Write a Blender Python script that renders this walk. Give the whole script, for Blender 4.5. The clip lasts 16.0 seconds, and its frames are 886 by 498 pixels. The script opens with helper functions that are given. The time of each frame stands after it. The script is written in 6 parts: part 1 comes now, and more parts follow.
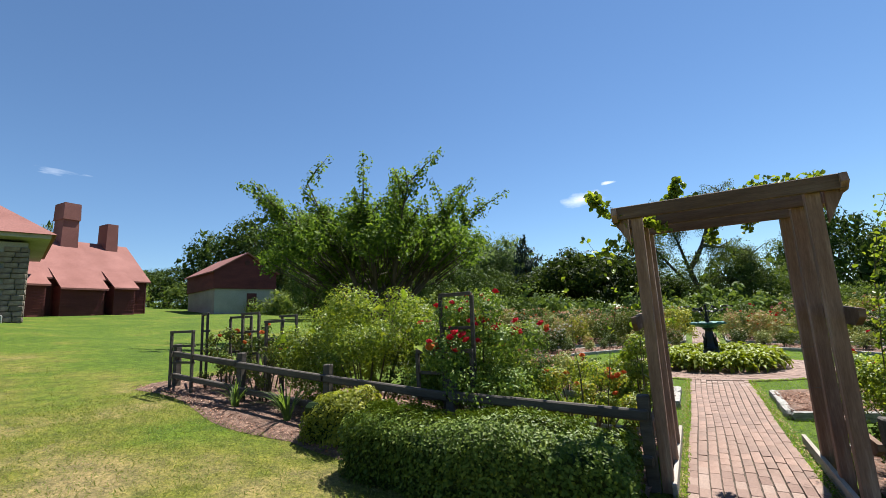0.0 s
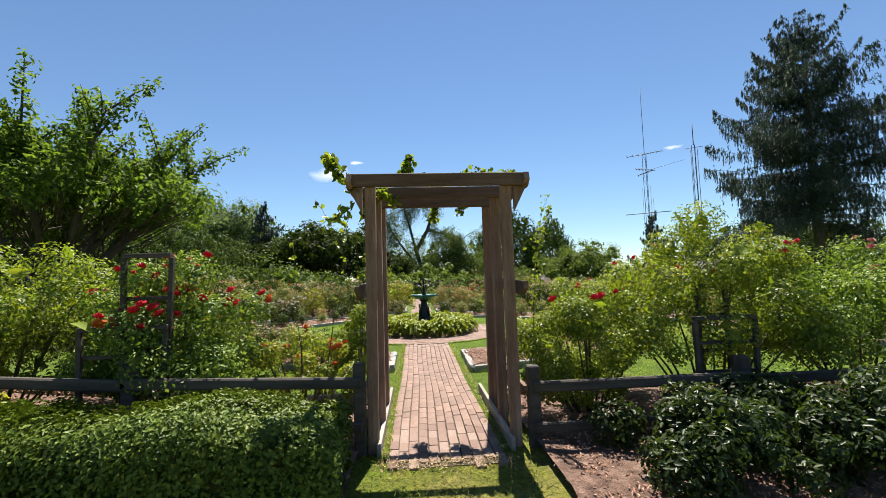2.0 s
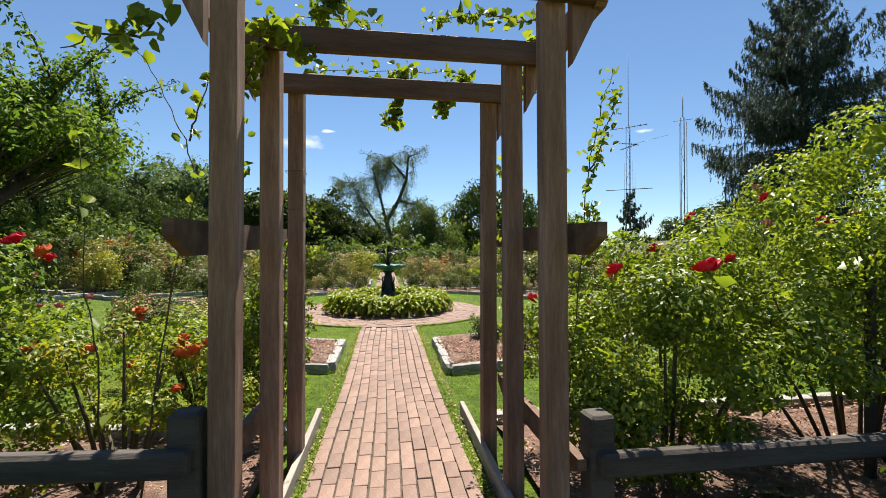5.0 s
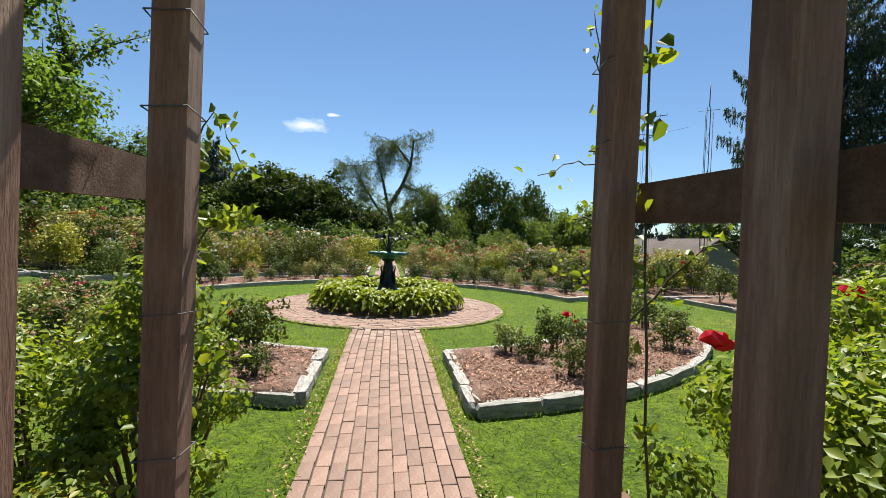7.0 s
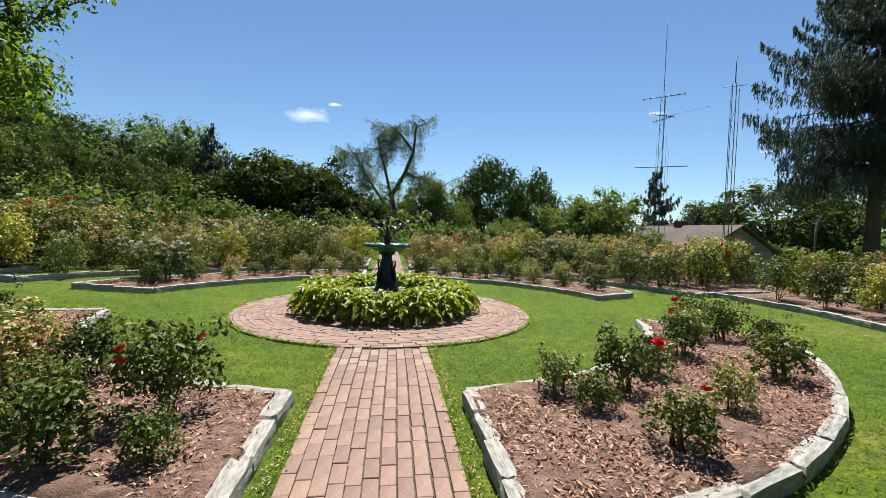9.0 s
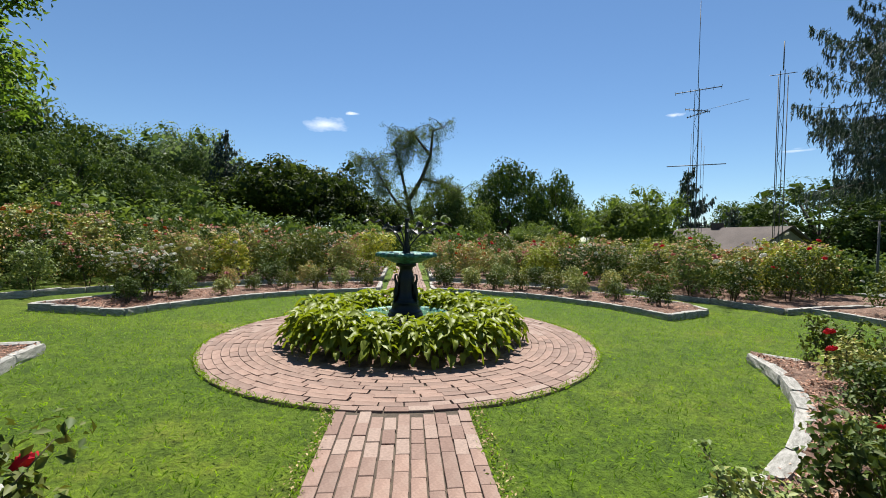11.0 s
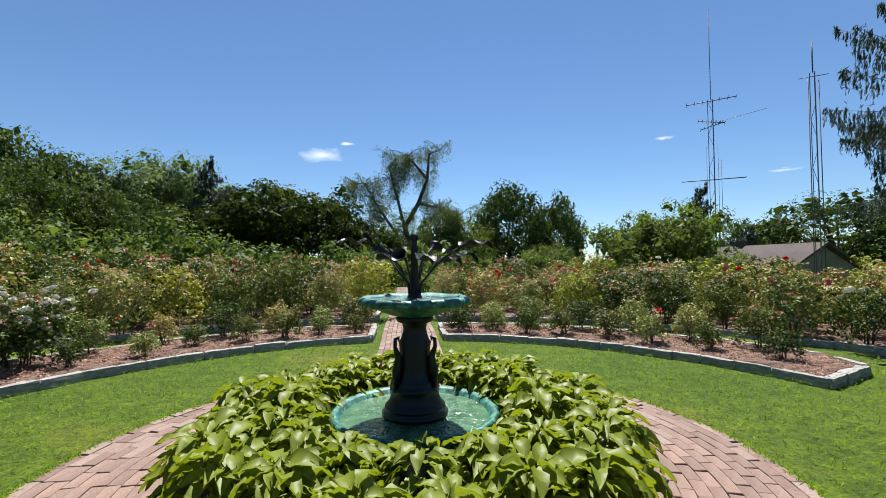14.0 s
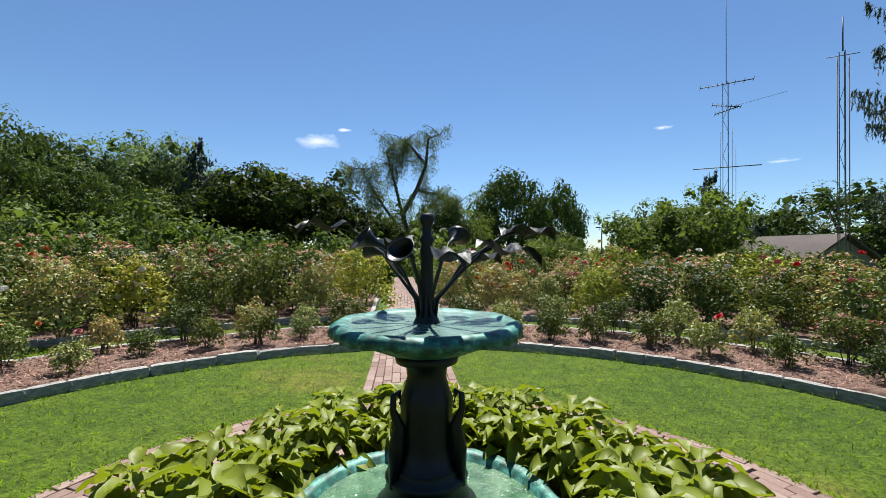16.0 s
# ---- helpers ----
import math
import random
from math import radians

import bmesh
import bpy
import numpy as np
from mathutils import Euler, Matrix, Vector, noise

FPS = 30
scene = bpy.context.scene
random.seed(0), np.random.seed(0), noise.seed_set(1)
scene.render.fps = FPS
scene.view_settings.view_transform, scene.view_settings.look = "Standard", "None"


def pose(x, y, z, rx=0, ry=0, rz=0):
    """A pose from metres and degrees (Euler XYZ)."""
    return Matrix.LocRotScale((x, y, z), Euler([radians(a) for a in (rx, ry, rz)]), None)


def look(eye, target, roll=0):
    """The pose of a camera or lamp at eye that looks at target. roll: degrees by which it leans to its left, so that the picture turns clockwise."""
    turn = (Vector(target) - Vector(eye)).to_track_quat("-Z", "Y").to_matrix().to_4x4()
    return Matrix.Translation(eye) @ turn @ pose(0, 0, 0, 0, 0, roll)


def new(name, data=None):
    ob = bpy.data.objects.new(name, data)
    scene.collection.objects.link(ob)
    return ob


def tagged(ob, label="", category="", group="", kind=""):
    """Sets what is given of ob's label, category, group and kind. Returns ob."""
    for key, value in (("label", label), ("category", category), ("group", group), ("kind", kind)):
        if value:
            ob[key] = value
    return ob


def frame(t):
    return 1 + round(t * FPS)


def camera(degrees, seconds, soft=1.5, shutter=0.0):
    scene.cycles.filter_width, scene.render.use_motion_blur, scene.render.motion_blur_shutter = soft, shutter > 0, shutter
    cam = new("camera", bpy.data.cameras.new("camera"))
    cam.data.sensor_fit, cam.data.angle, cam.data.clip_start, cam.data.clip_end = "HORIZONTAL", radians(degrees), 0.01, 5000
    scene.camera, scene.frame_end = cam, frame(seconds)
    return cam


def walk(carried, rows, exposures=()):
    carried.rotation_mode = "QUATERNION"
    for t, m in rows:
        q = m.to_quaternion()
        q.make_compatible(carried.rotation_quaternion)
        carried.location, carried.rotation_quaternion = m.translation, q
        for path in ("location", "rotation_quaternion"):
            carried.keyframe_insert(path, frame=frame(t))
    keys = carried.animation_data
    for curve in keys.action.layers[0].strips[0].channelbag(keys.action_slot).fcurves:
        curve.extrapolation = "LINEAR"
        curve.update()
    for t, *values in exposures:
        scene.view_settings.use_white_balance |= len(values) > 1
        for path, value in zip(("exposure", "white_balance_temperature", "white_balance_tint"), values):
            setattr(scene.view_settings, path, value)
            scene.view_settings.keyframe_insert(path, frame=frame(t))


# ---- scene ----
cam = camera(92.6, 16.0, soft=0.65)
PATH = [
    (0, (-0.278, -1.769, 1.645), (-1.264, -0.057, 1.96), -2.9),
    (0.5, (-0.286, -1.674, 1.636), (-0.883, 0.219, 1.885), -2.7),
    (1, (-0.3, -1.61, 1.632), (-0.556, 0.363, 1.831), -2.4),
    (1.5, (-0.302, -1.544, 1.607), (-0.318, 0.449, 1.776), -2.1),
    (2, (-0.231, -1.381, 1.591), (-0.1, 0.609, 1.734), -1.8),
    (2.5, (-0.19, -1.151, 1.559), (0.026, 0.834, 1.676), -1.4),
    (3, (-0.21, -0.8, 1.533), (0.057, 1.18, 1.63), -1.0),
    (3.5, (-0.164, -0.43, 1.511), (0.132, 1.547, 1.59), -0.7),
    (4, (-0.09, 0.003, 1.524), (0.207, 1.98, 1.58), -0.4),
    (4.5, (-0.075, 0.457, 1.455), (0.204, 2.438, 1.495), -0.4),
    (5, (-0.034, 0.981, 1.428), (0.229, 2.963, 1.449), -0.1),
    (7.3, (-0.03, 2.925, 1.381), (0.233, 4.907, 1.339), 2.4),
    (7.5, (0.02, 3.104, 1.435), (0.29, 5.085, 1.383), 2.3),
    (8, (0.069, 3.532, 1.39), (0.361, 5.509, 1.323), 2.1),
    (8.5, (0.1, 3.933, 1.383), (0.382, 5.912, 1.304), 1.9),
    (9, (0.067, 4.327, 1.376), (0.311, 6.31, 1.296), 1.7),
    (9.2, (0.055, 4.495, 1.362), (0.276, 6.482, 1.286), 1.8),
    (11.3, (0.022, 6.278, 1.358), (0.178, 8.271, 1.316), 0.8),
    (11.5, (0.035, 6.467, 1.357), (0.187, 8.461, 1.328), 0.5),
    (12, (0.023, 6.936, 1.369), (0.166, 8.931, 1.369), -0.1),
    (12.5, (-0.008, 7.355, 1.378), (0.14, 9.349, 1.408), -0.5),
    (13, (-0.02, 7.795, 1.393), (0.146, 9.787, 1.45), -0.6),
    (13.5, (-0.065, 8.245, 1.387), (0.109, 10.237, 1.454), -0.5),
    (14, (-0.073, 8.667, 1.392), (0.106, 10.657, 1.461), -0.4),
    (14.5, (-0.07, 9.045, 1.411), (0.117, 11.036, 1.472), -0.4),
    (15, (-0.111, 9.435, 1.415), (0.075, 11.426, 1.459), -0.2),
    (15.5, (-0.141, 9.739, 1.433), (0.045, 11.731, 1.461), -0.0),
    (16, (-0.112, 10.03, 1.45), (0.08, 12.021, 1.463), 0.1),
]
walk(cam, [(t, look(eye, target, roll)) for t, eye, target, roll in PATH], [(0, 1.34, 6200, 11), (2.5, 1.42, 6600, 12), (8, 1.31, 6450, 10), (11.5, 1.17, 6200, 10), (16, 1.17, 6080, 12)])

# ---- light ----
SUN_AZ, SUN_EL = 11.0, 62.0
world = bpy.data.worlds.new("sky")
scene.world = world
world.use_nodes = True
wn = world.node_tree.nodes
wl = world.node_tree.links
sky = wn.new("ShaderNodeTexSky")
sky.sky_type = "NISHITA"
sky.sun_disc = False
sky.sun_elevation = radians(SUN_EL)
sky.sun_rotation = radians(SUN_AZ)
sky.air_density, sky.dust_density, sky.ozone_density = 1.0, 0.0, 5.0
wn["Background"].inputs["Strength"].default_value = 0.05


def cloud(colour, az, el, wide, high, seed, cover):
    """A thin fair-weather cloud in one direction of the sky."""
    a, e = radians(az), radians(el)
    to = Vector((math.sin(a) * math.cos(e), math.cos(a) * math.cos(e), math.sin(e)))
    right = Vector((math.cos(a), -math.sin(a), 0))
    up = right.cross(to)
    tc = wn.new("ShaderNodeTexCoord")
    dots = []
    for axis, size in ((right, wide), (up, high)):
        d = wn.new("ShaderNodeVectorMath")
        d.operation = "DOT_PRODUCT"
        d.inputs[1].default_value = axis / math.tan(radians(size))
        wl.new(tc.outputs["Generated"], d.inputs[0])
        dots.append(d)
    front = wn.new("ShaderNodeVectorMath")
    front.operation = "DOT_PRODUCT"
    front.inputs[1].default_value = to
    wl.new(tc.outputs["Generated"], front.inputs[0])
    xyz = wn.new("ShaderNodeCombineXYZ")
    wl.new(dots[0].outputs["Value"], xyz.inputs[0])
    wl.new(dots[1].outputs["Value"], xyz.inputs[1])
    ln = wn.new("ShaderNodeVectorMath")
    ln.operation = "LENGTH"
    wl.new(xyz.outputs[0], ln.inputs[0])
    nz = wn.new("ShaderNodeTexNoise")
    nz.noise_dimensions = "4D"
    nz.inputs["W"].default_value, nz.inputs["Scale"].default_value, nz.inputs["Detail"].default_value = seed, 1.6, 6
    wl.new(xyz.outputs[0], nz.inputs["Vector"])
    edge = wn.new("ShaderNodeMapRange")
    edge.inputs[1].default_value, edge.inputs[2].default_value, edge.inputs[3].default_value, edge.inputs[4].default_value = 0.0, 1.0, cover, -0.4
    wl.new(ln.outputs["Value"], edge.inputs[0])
    add = wn.new("ShaderNodeMath")
    wl.new(nz.outputs["Fac"], add.inputs[0])
    wl.new(edge.outputs[0], add.inputs[1])
    cut = wn.new("ShaderNodeMapRange")
    cut.inputs[1].default_value, cut.inputs[2].default_value, cut.inputs[4].default_value = 0.55, 0.95, 0.85
    wl.new(add.outputs[0], cut.inputs[0])
    ahead = wn.new("ShaderNodeMath")
    ahead.operation = "GREATER_THAN"
    wl.new(front.outputs["Value"], ahead.inputs[0])
    fac = wn.new("ShaderNodeMath")
    fac.operation = "MULTIPLY"
    wl.new(cut.outputs[0], fac.inputs[0])
    wl.new(ahead.outputs[0], fac.inputs[1])
    mx = wn.new("ShaderNodeMix")
    mx.data_type = "RGBA"
    wl.new(fac.outputs[0], mx.inputs[0])
    wl.new(colour, mx.inputs[6])
    mx.inputs[7].default_value = (11.0, 11.3, 11.8, 1)
    return mx.outputs[2]


# a clear, slightly cyan summer sky
haze = wn.new("ShaderNodeMix")
haze.data_type, haze.blend_type = "RGBA", "MULTIPLY"
haze.inputs[0].default_value = 1.0
haze.inputs[7].default_value = (0.96, 1.03, 1.03, 1)
wl.new(sky.outputs["Color"], haze.inputs[6])
sky_colour = haze.outputs[2]
for c_ in ((-10.8, 14.0, 4.8, 2.0, 1.0, 0.5), (-7.6, 15.6, 1.8, 0.6, 2.0, 0.42), (33.0, 14.6, 2.4, 0.8, 3.0, 0.36), (44.5, 9.6, 4.0, 0.5, 4.0, 0.34), (-73.0, 16.5, 7.0, 1.6, 5.0, 0.12)):
    sky_colour = cloud(sky_colour, *c_)
wl.new(sky_colour, wn["Background"].inputs["Color"])
sun = new("sun", bpy.data.lights.new("sun", "SUN"))
sun.data.energy, sun.data.angle, sun.data.color = 5.0, radians(0.53), (1.0, 0.94, 0.84)
sa, se = radians(SUN_AZ), radians(SUN_EL)
SUN_DIR = Vector((math.sin(sa) * math.cos(se), math.cos(sa) * math.cos(se), math.sin(se)))
sun.matrix_world = look(SUN_DIR * 60, (0, 0, 0))

# ---- materials ----


def material(name, rough=0.7, metal=0.0, spec=0.4):
    m = bpy.data.materials.new(name)
    m.use_nodes = True
    b = m.node_tree.nodes["Principled BSDF"]
    b.inputs["Roughness"].default_value = rough
    b.inputs["Metallic"].default_value = metal
    b.inputs["Specular IOR Level"].default_value = spec
    return m, m.node_tree.nodes, m.node_tree.links, b


def ramp(nodes, stops):
    r = nodes.new("ShaderNodeValToRGB")
    e = r.color_ramp.elements
    while len(e) < len(stops):
        e.new(0.5)
    for k, (p, c) in zip(e, stops):
        k.position, k.color = p, (*c, 1)
    return r


def noise_tex(nodes, links, scale, detail=4.0, space="Object", stretch=(1, 1, 1), rough=0.55):
    tc = nodes.new("ShaderNodeTexCoord")
    mp = nodes.new("ShaderNodeMapping")
    mp.inputs["Scale"].default_value = stretch
    n = nodes.new("ShaderNodeTexNoise")
    n.inputs["Scale"].default_value, n.inputs["Detail"].default_value, n.inputs["Roughness"].default_value = scale, detail, rough
    links.new(tc.outputs[space], mp.inputs["Vector"])
    links.new(mp.outputs["Vector"], n.inputs["Vector"])
    return n


def mixed(nodes, links, a, b, fac, blend="MIX"):
    m = nodes.new("ShaderNodeMix")
    m.data_type, m.blend_type = "RGBA", blend
    for sock, v in ((m.inputs[6], a), (m.inputs[7], b), (m.inputs[0], fac)):
        if isinstance(v, (int, float)):
            sock.default_value = v
        elif isinstance(v, tuple):
            sock.default_value = (*v, 1)
        else:
            links.new(v, sock)
    return m.outputs[2]


def bump(nodes, links, b, height, strength, distance):
    k = nodes.new("ShaderNodeBump")
    k.inputs["Strength"].default_value, k.inputs["Distance"].default_value = strength, distance
    links.new(height, k.inputs["Height"])
    links.new(k.outputs["Normal"], b.inputs["Normal"])


def surface(name, stops, scale=3.0, fine=40.0, rough=0.8, strength=0.4, depth=0.01, stretch=(1, 1, 1), vary=0.0, metal=0.0, spec=0.35, space="Object"):
    """Two scales of noise: stains that drive the colour, and a fine grain that shades it and gives relief."""
    m, n, l, b = material(name, rough, metal, spec)
    big = noise_tex(n, l, scale, 5, space, stretch)
    small = noise_tex(n, l, fine, 4, space, stretch, 0.7)
    r = ramp(n, stops)
    l.new(big.outputs["Fac"], r.inputs["Fac"])
    g = ramp(n, [(0.3, (0.66, 0.66, 0.66)), (0.7, (1.2, 1.2, 1.2))])
    l.new(small.outputs["Fac"], g.inputs["Fac"])
    col = mixed(n, l, r.outputs["Color"], g.outputs["Color"], 0.8, "MULTIPLY")
    if vary:
        oi = n.new("ShaderNodeObjectInfo")
        v = ramp(n, [(0.0, (1 - vary, 1 - vary, 1 - vary)), (1.0, (1 + vary, 1 + vary * 0.85, 1 + vary * 0.7))])
        l.new(oi.outputs["Random"], v.inputs["Fac"])
        col = mixed(n, l, col, v.outputs["Color"], 1.0, "MULTIPLY")
    l.new(col, b.inputs["Base Color"])
    bump(n, l, b, small.outputs["Fac"], strength, depth)
    return m


def leafy(name, stops, back, gloss=0.42, trans=0.45, patch=1.2, spec=0.2, own=0.0):
    """Leaf: each leaf its own tint, light shining through from behind."""
    m, n, l, b = material(name, gloss, 0.0, spec)
    geo = n.new("ShaderNodeNewGeometry")
    r = ramp(n, stops)
    big = noise_tex(n, l, patch, 2)
    add = n.new("ShaderNodeMath")
    add.operation = "MULTIPLY_ADD"
    add.inputs[1].default_value = 0.62
    mul = n.new("ShaderNodeMath")
    mul.operation = "MULTIPLY"
    mul.inputs[1].default_value = 0.4
    l.new(big.outputs["Fac"], mul.inputs[0])
    l.new(geo.outputs["Random Per Island"], add.inputs[0])
    l.new(mul.outputs[0], add.inputs[2])
    tint = add.outputs[0]
    if own:
        add.inputs[1].default_value, mul.inputs[1].default_value = 0.62 - own, 0.25
        oi = n.new("ShaderNodeObjectInfo")
        more = n.new("ShaderNodeMath")
        more.operation = "MULTIPLY_ADD"
        more.inputs[1].default_value = own + 0.12
        l.new(oi.outputs["Random"], more.inputs[0])
        l.new(tint, more.inputs[2])
        tint = more.outputs[0]
    l.new(tint, r.inputs["Fac"])
    l.new(r.outputs["Color"], b.inputs["Base Color"])
    t = n.new("ShaderNodeBsdfTranslucent")
    tc = mixed(n, l, r.outputs["Color"], back, 1.0, "MULTIPLY")
    l.new(tc, t.inputs["Color"])
    mx = n.new("ShaderNodeMixShader")
    mx.inputs[0].default_value = trans
    l.new(b.outputs[0], mx.inputs[1])
    l.new(t.outputs[0], mx.inputs[2])
    l.new(mx.outputs[0], n["Material Output"].inputs["Surface"])
    return m


BACK = (2.3, 2.2, 0.9)
M_ROSE = leafy("rose_leaf", [(0.0, (0.0108, 0.0195, 0.00445)), (0.45, (0.0537, 0.0841, 0.0166)), (0.75, (0.101, 0.114, 0.0241)), (0.92, (0.144, 0.0841, 0.028)), (1.0, (0.172, 0.0543, 0.0241))], BACK, 0.52, 0.14, 1.2, 0.14, own=0.28)
M_ROSE_RED = leafy("rose_leaf_bronze", [(0.0, (0.0366, 0.0603, 0.0157)), (0.35, (0.142, 0.192, 0.0519)), (0.62, (0.272, 0.268, 0.088)), (0.82, (0.363, 0.222, 0.0932)), (1.0, (0.519, 0.177, 0.0932))], (1.8, 1.7, 0.9), 0.48, 0.15, 1.2, 0.14, own=0.28)
M_ROSE_GOLD = leafy("rose_leaf_golden", [(0.0, (0.0404, 0.066, 0.00959)), (0.4, (0.173, 0.214, 0.0283)), (0.75, (0.313, 0.309, 0.0483)), (1.0, (0.433, 0.256, 0.0557))], (1.9, 1.8, 0.8), 0.48, 0.18, 1.2, 0.14, own=0.28)
M_YELLOW = leafy("yellow_petal", [(0.0, (0.416, 0.302, 0.063)), (1.0, (0.504, 0.428, 0.176))], (1.1, 1.0, 0.6), 0.5, 0.35)
M_FLAME = leafy("flame_leaf", [(0.0, (0.0548, 0.0999, 0.0176)), (0.5, (0.142, 0.188, 0.0277)), (0.78, (0.239, 0.219, 0.0347)), (0.9, (0.491, 0.178, 0.0277)), (1.0, (0.653, 0.0599, 0.0347))], (2.0, 1.9, 0.8), 0.42, 0.42)
M_WILLOW = leafy("willow_leaf", [(0.0, (0.0554, 0.0788, 0.0302)), (0.5, (0.0945, 0.126, 0.0454)), (1.0, (0.149, 0.182, 0.0756))], (1.8, 1.8, 0.9), 0.5, 0.3, 0.3)
M_BRIGHT = leafy("climber_leaf", [(0.0, (0.029, 0.0536, 0.00909)), (0.4, (0.106, 0.157, 0.0221)), (0.8, (0.19, 0.227, 0.0355)), (1.0, (0.286, 0.235, 0.0422))], (2.2, 2.1, 0.65), 0.42, 0.36)
M_TREE = leafy("tree_leaf", [(0.0, (0.0219, 0.0422, 0.00915)), (0.5, (0.0653, 0.114, 0.021)), (1.0, (0.12, 0.175, 0.0317))], BACK, 0.52, 0.42, 1.2, 0.12)
M_FOREST = leafy("wood_leaf", [(0.0, (0.0277, 0.0476, 0.0144)), (0.5, (0.0877, 0.133, 0.0364)), (1.0, (0.159, 0.195, 0.0543))], BACK, 0.62, 0.22, 0.15, 0.1, own=0.28)
M_DEEP = leafy("deep_wood_leaf", [(0.0, (0.0172, 0.032, 0.00855)), (0.5, (0.0554, 0.0907, 0.0227)), (1.0, (0.107, 0.146, 0.0379))], BACK, 0.62, 0.15, 0.15, 0.1, own=0.2)
M_GREYLEAF = leafy("grey_green_leaf", [(0.0, (0.0428, 0.0673, 0.0317)), (0.5, (0.0758, 0.106, 0.05)), (1.0, (0.123, 0.156, 0.0758))], BACK, 0.62, 0.18, 0.15, 0.1, own=0.2)
M_PALE = leafy("pale_leaf", [(0.0, (0.045, 0.075, 0.0365)), (0.5, (0.0773, 0.116, 0.0514)), (1.0, (0.122, 0.164, 0.0723))], (1.8, 1.8, 1.0), 0.5, 0.4, 0.3)
M_ROUND = leafy("light_tree_leaf", [(0.0, (0.0363, 0.0605, 0.0166)), (0.6, (0.0727, 0.109, 0.0277)), (1.0, (0.121, 0.157, 0.0444))], BACK, 0.55, 0.35, 1.2, 0.12)
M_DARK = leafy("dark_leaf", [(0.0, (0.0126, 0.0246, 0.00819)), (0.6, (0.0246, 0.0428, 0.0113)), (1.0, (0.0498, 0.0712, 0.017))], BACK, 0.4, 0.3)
M_CHERRY = leafy("cherry_leaf", [(0.0, (0.0126, 0.0243, 0.0081)), (0.6, (0.0252, 0.0414, 0.0108)), (1.0, (0.0675, 0.09, 0.018))], BACK, 0.6, 0.25, 0.4, 0.1)
M_SPRUCE = leafy("spruce_needle", [(0.0, (0.0192, 0.0337, 0.0292)), (0.6, (0.038, 0.0577, 0.0482)), (1.0, (0.0702, 0.0907, 0.0725))], (1.4, 1.5, 1.0), 0.6, 0.2)
M_BOX = leafy("hedge_leaf", [(0.0, (0.0202, 0.0373, 0.00495)), (0.5, (0.0719, 0.113, 0.0147)), (1.0, (0.16, 0.199, 0.0282))], BACK, 0.45, 0.1, 1.2, 0.12)
M_GOLD = leafy("golden_hedge_leaf", [(0.0, (0.0827, 0.109, 0.0174)), (0.6, (0.2, 0.217, 0.026)), (1.0, (0.355, 0.348, 0.052))], (1.8, 1.8, 0.8), 0.45)
M_HOSTA = leafy("hosta_leaf", [(0.0, (0.0438, 0.0669, 0.00505)), (0.4, (0.15, 0.185, 0.0143)), (0.75, (0.265, 0.263, 0.0217)), (1.0, (0.398, 0.315, 0.0353))], (1.9, 1.9, 0.6), 0.48, 0.3, 2.0, 0.24)
M_BLADE = leafy("grass_blade", [(0.0, (0.0716, 0.132, 0.00619)), (0.6, (0.134, 0.217, 0.0107)), (0.92, (0.198, 0.261, 0.0181)), (1.0, (0.318, 0.279, 0.0439))], (1.9, 2.0, 0.6), 0.5, 0.45, 0.5)
M_BLADE_DRY = leafy("meadow_blade", [(0.0, (0.063, 0.0945, 0.0126)), (0.5, (0.107, 0.139, 0.0221)), (0.8, (0.189, 0.183, 0.0567)), (1.0, (0.29, 0.246, 0.126))], (1.6, 1.6, 0.8), 0.6, 0.4, 0.5)
M_STRAP = leafy("strap_leaf", [(0.0, (0.0315, 0.063, 0.0189)), (0.8, (0.0756, 0.12, 0.0315)), (1.0, (0.214, 0.176, 0.0756))], BACK, 0.4)
M_SHRUB = leafy("shrub_rose_leaf", [(0.0, (0.0269, 0.0521, 0.0108)), (0.5, (0.0986, 0.162, 0.029)), (0.85, (0.189, 0.246, 0.0435)), (1.0, (0.347, 0.232, 0.058))], BACK, 0.45, 0.25, 1.2, 0.14)
M_FADED = leafy("faded_petal", [(0.0, (0.152, 0.0636, 0.0363)), (0.3, (0.324, 0.146, 0.1)), (0.55, (0.458, 0.273, 0.182)), (0.8, (0.552, 0.417, 0.273)), (1.0, (0.59, 0.499, 0.408))], (1.0, 0.9, 0.7), 0.6, 0.3, 1.2, own=0.35)
M_WHITE = leafy("white_petal", [(0.0, (0.573, 0.556, 0.491)), (1.0, (0.672, 0.655, 0.606))], (1.0, 1.0, 0.9), 0.5, 0.35)
M_RED = leafy("red_petal", [(0.0, (0.394, 0.00945, 0.0236)), (1.0, (0.568, 0.0236, 0.0473))], (1.2, 0.6, 0.6), 0.5, 0.35)
M_ORANGE = leafy("orange_petal", [(0.0, (0.416, 0.0819, 0.0189)), (1.0, (0.473, 0.164, 0.0315))], (1.2, 0.8, 0.5), 0.5, 0.35)
M_PINK = leafy("pink_petal", [(0.0, (0.391, 0.0756, 0.0882)), (1.0, (0.473, 0.252, 0.227))], (1.2, 0.8, 0.8), 0.5, 0.35)
M_CANE = surface("cane", [(0.3, (0.0567, 0.063, 0.0252)), (0.7, (0.101, 0.0693, 0.0378))], 6, 60, 0.7)
M_BARK = surface("bark", [(0.3, (0.0378, 0.0315, 0.0252)), (0.7, (0.0945, 0.0756, 0.0599))], 3, 25, 0.9, 0.8, 0.03, (1, 1, 0.25))
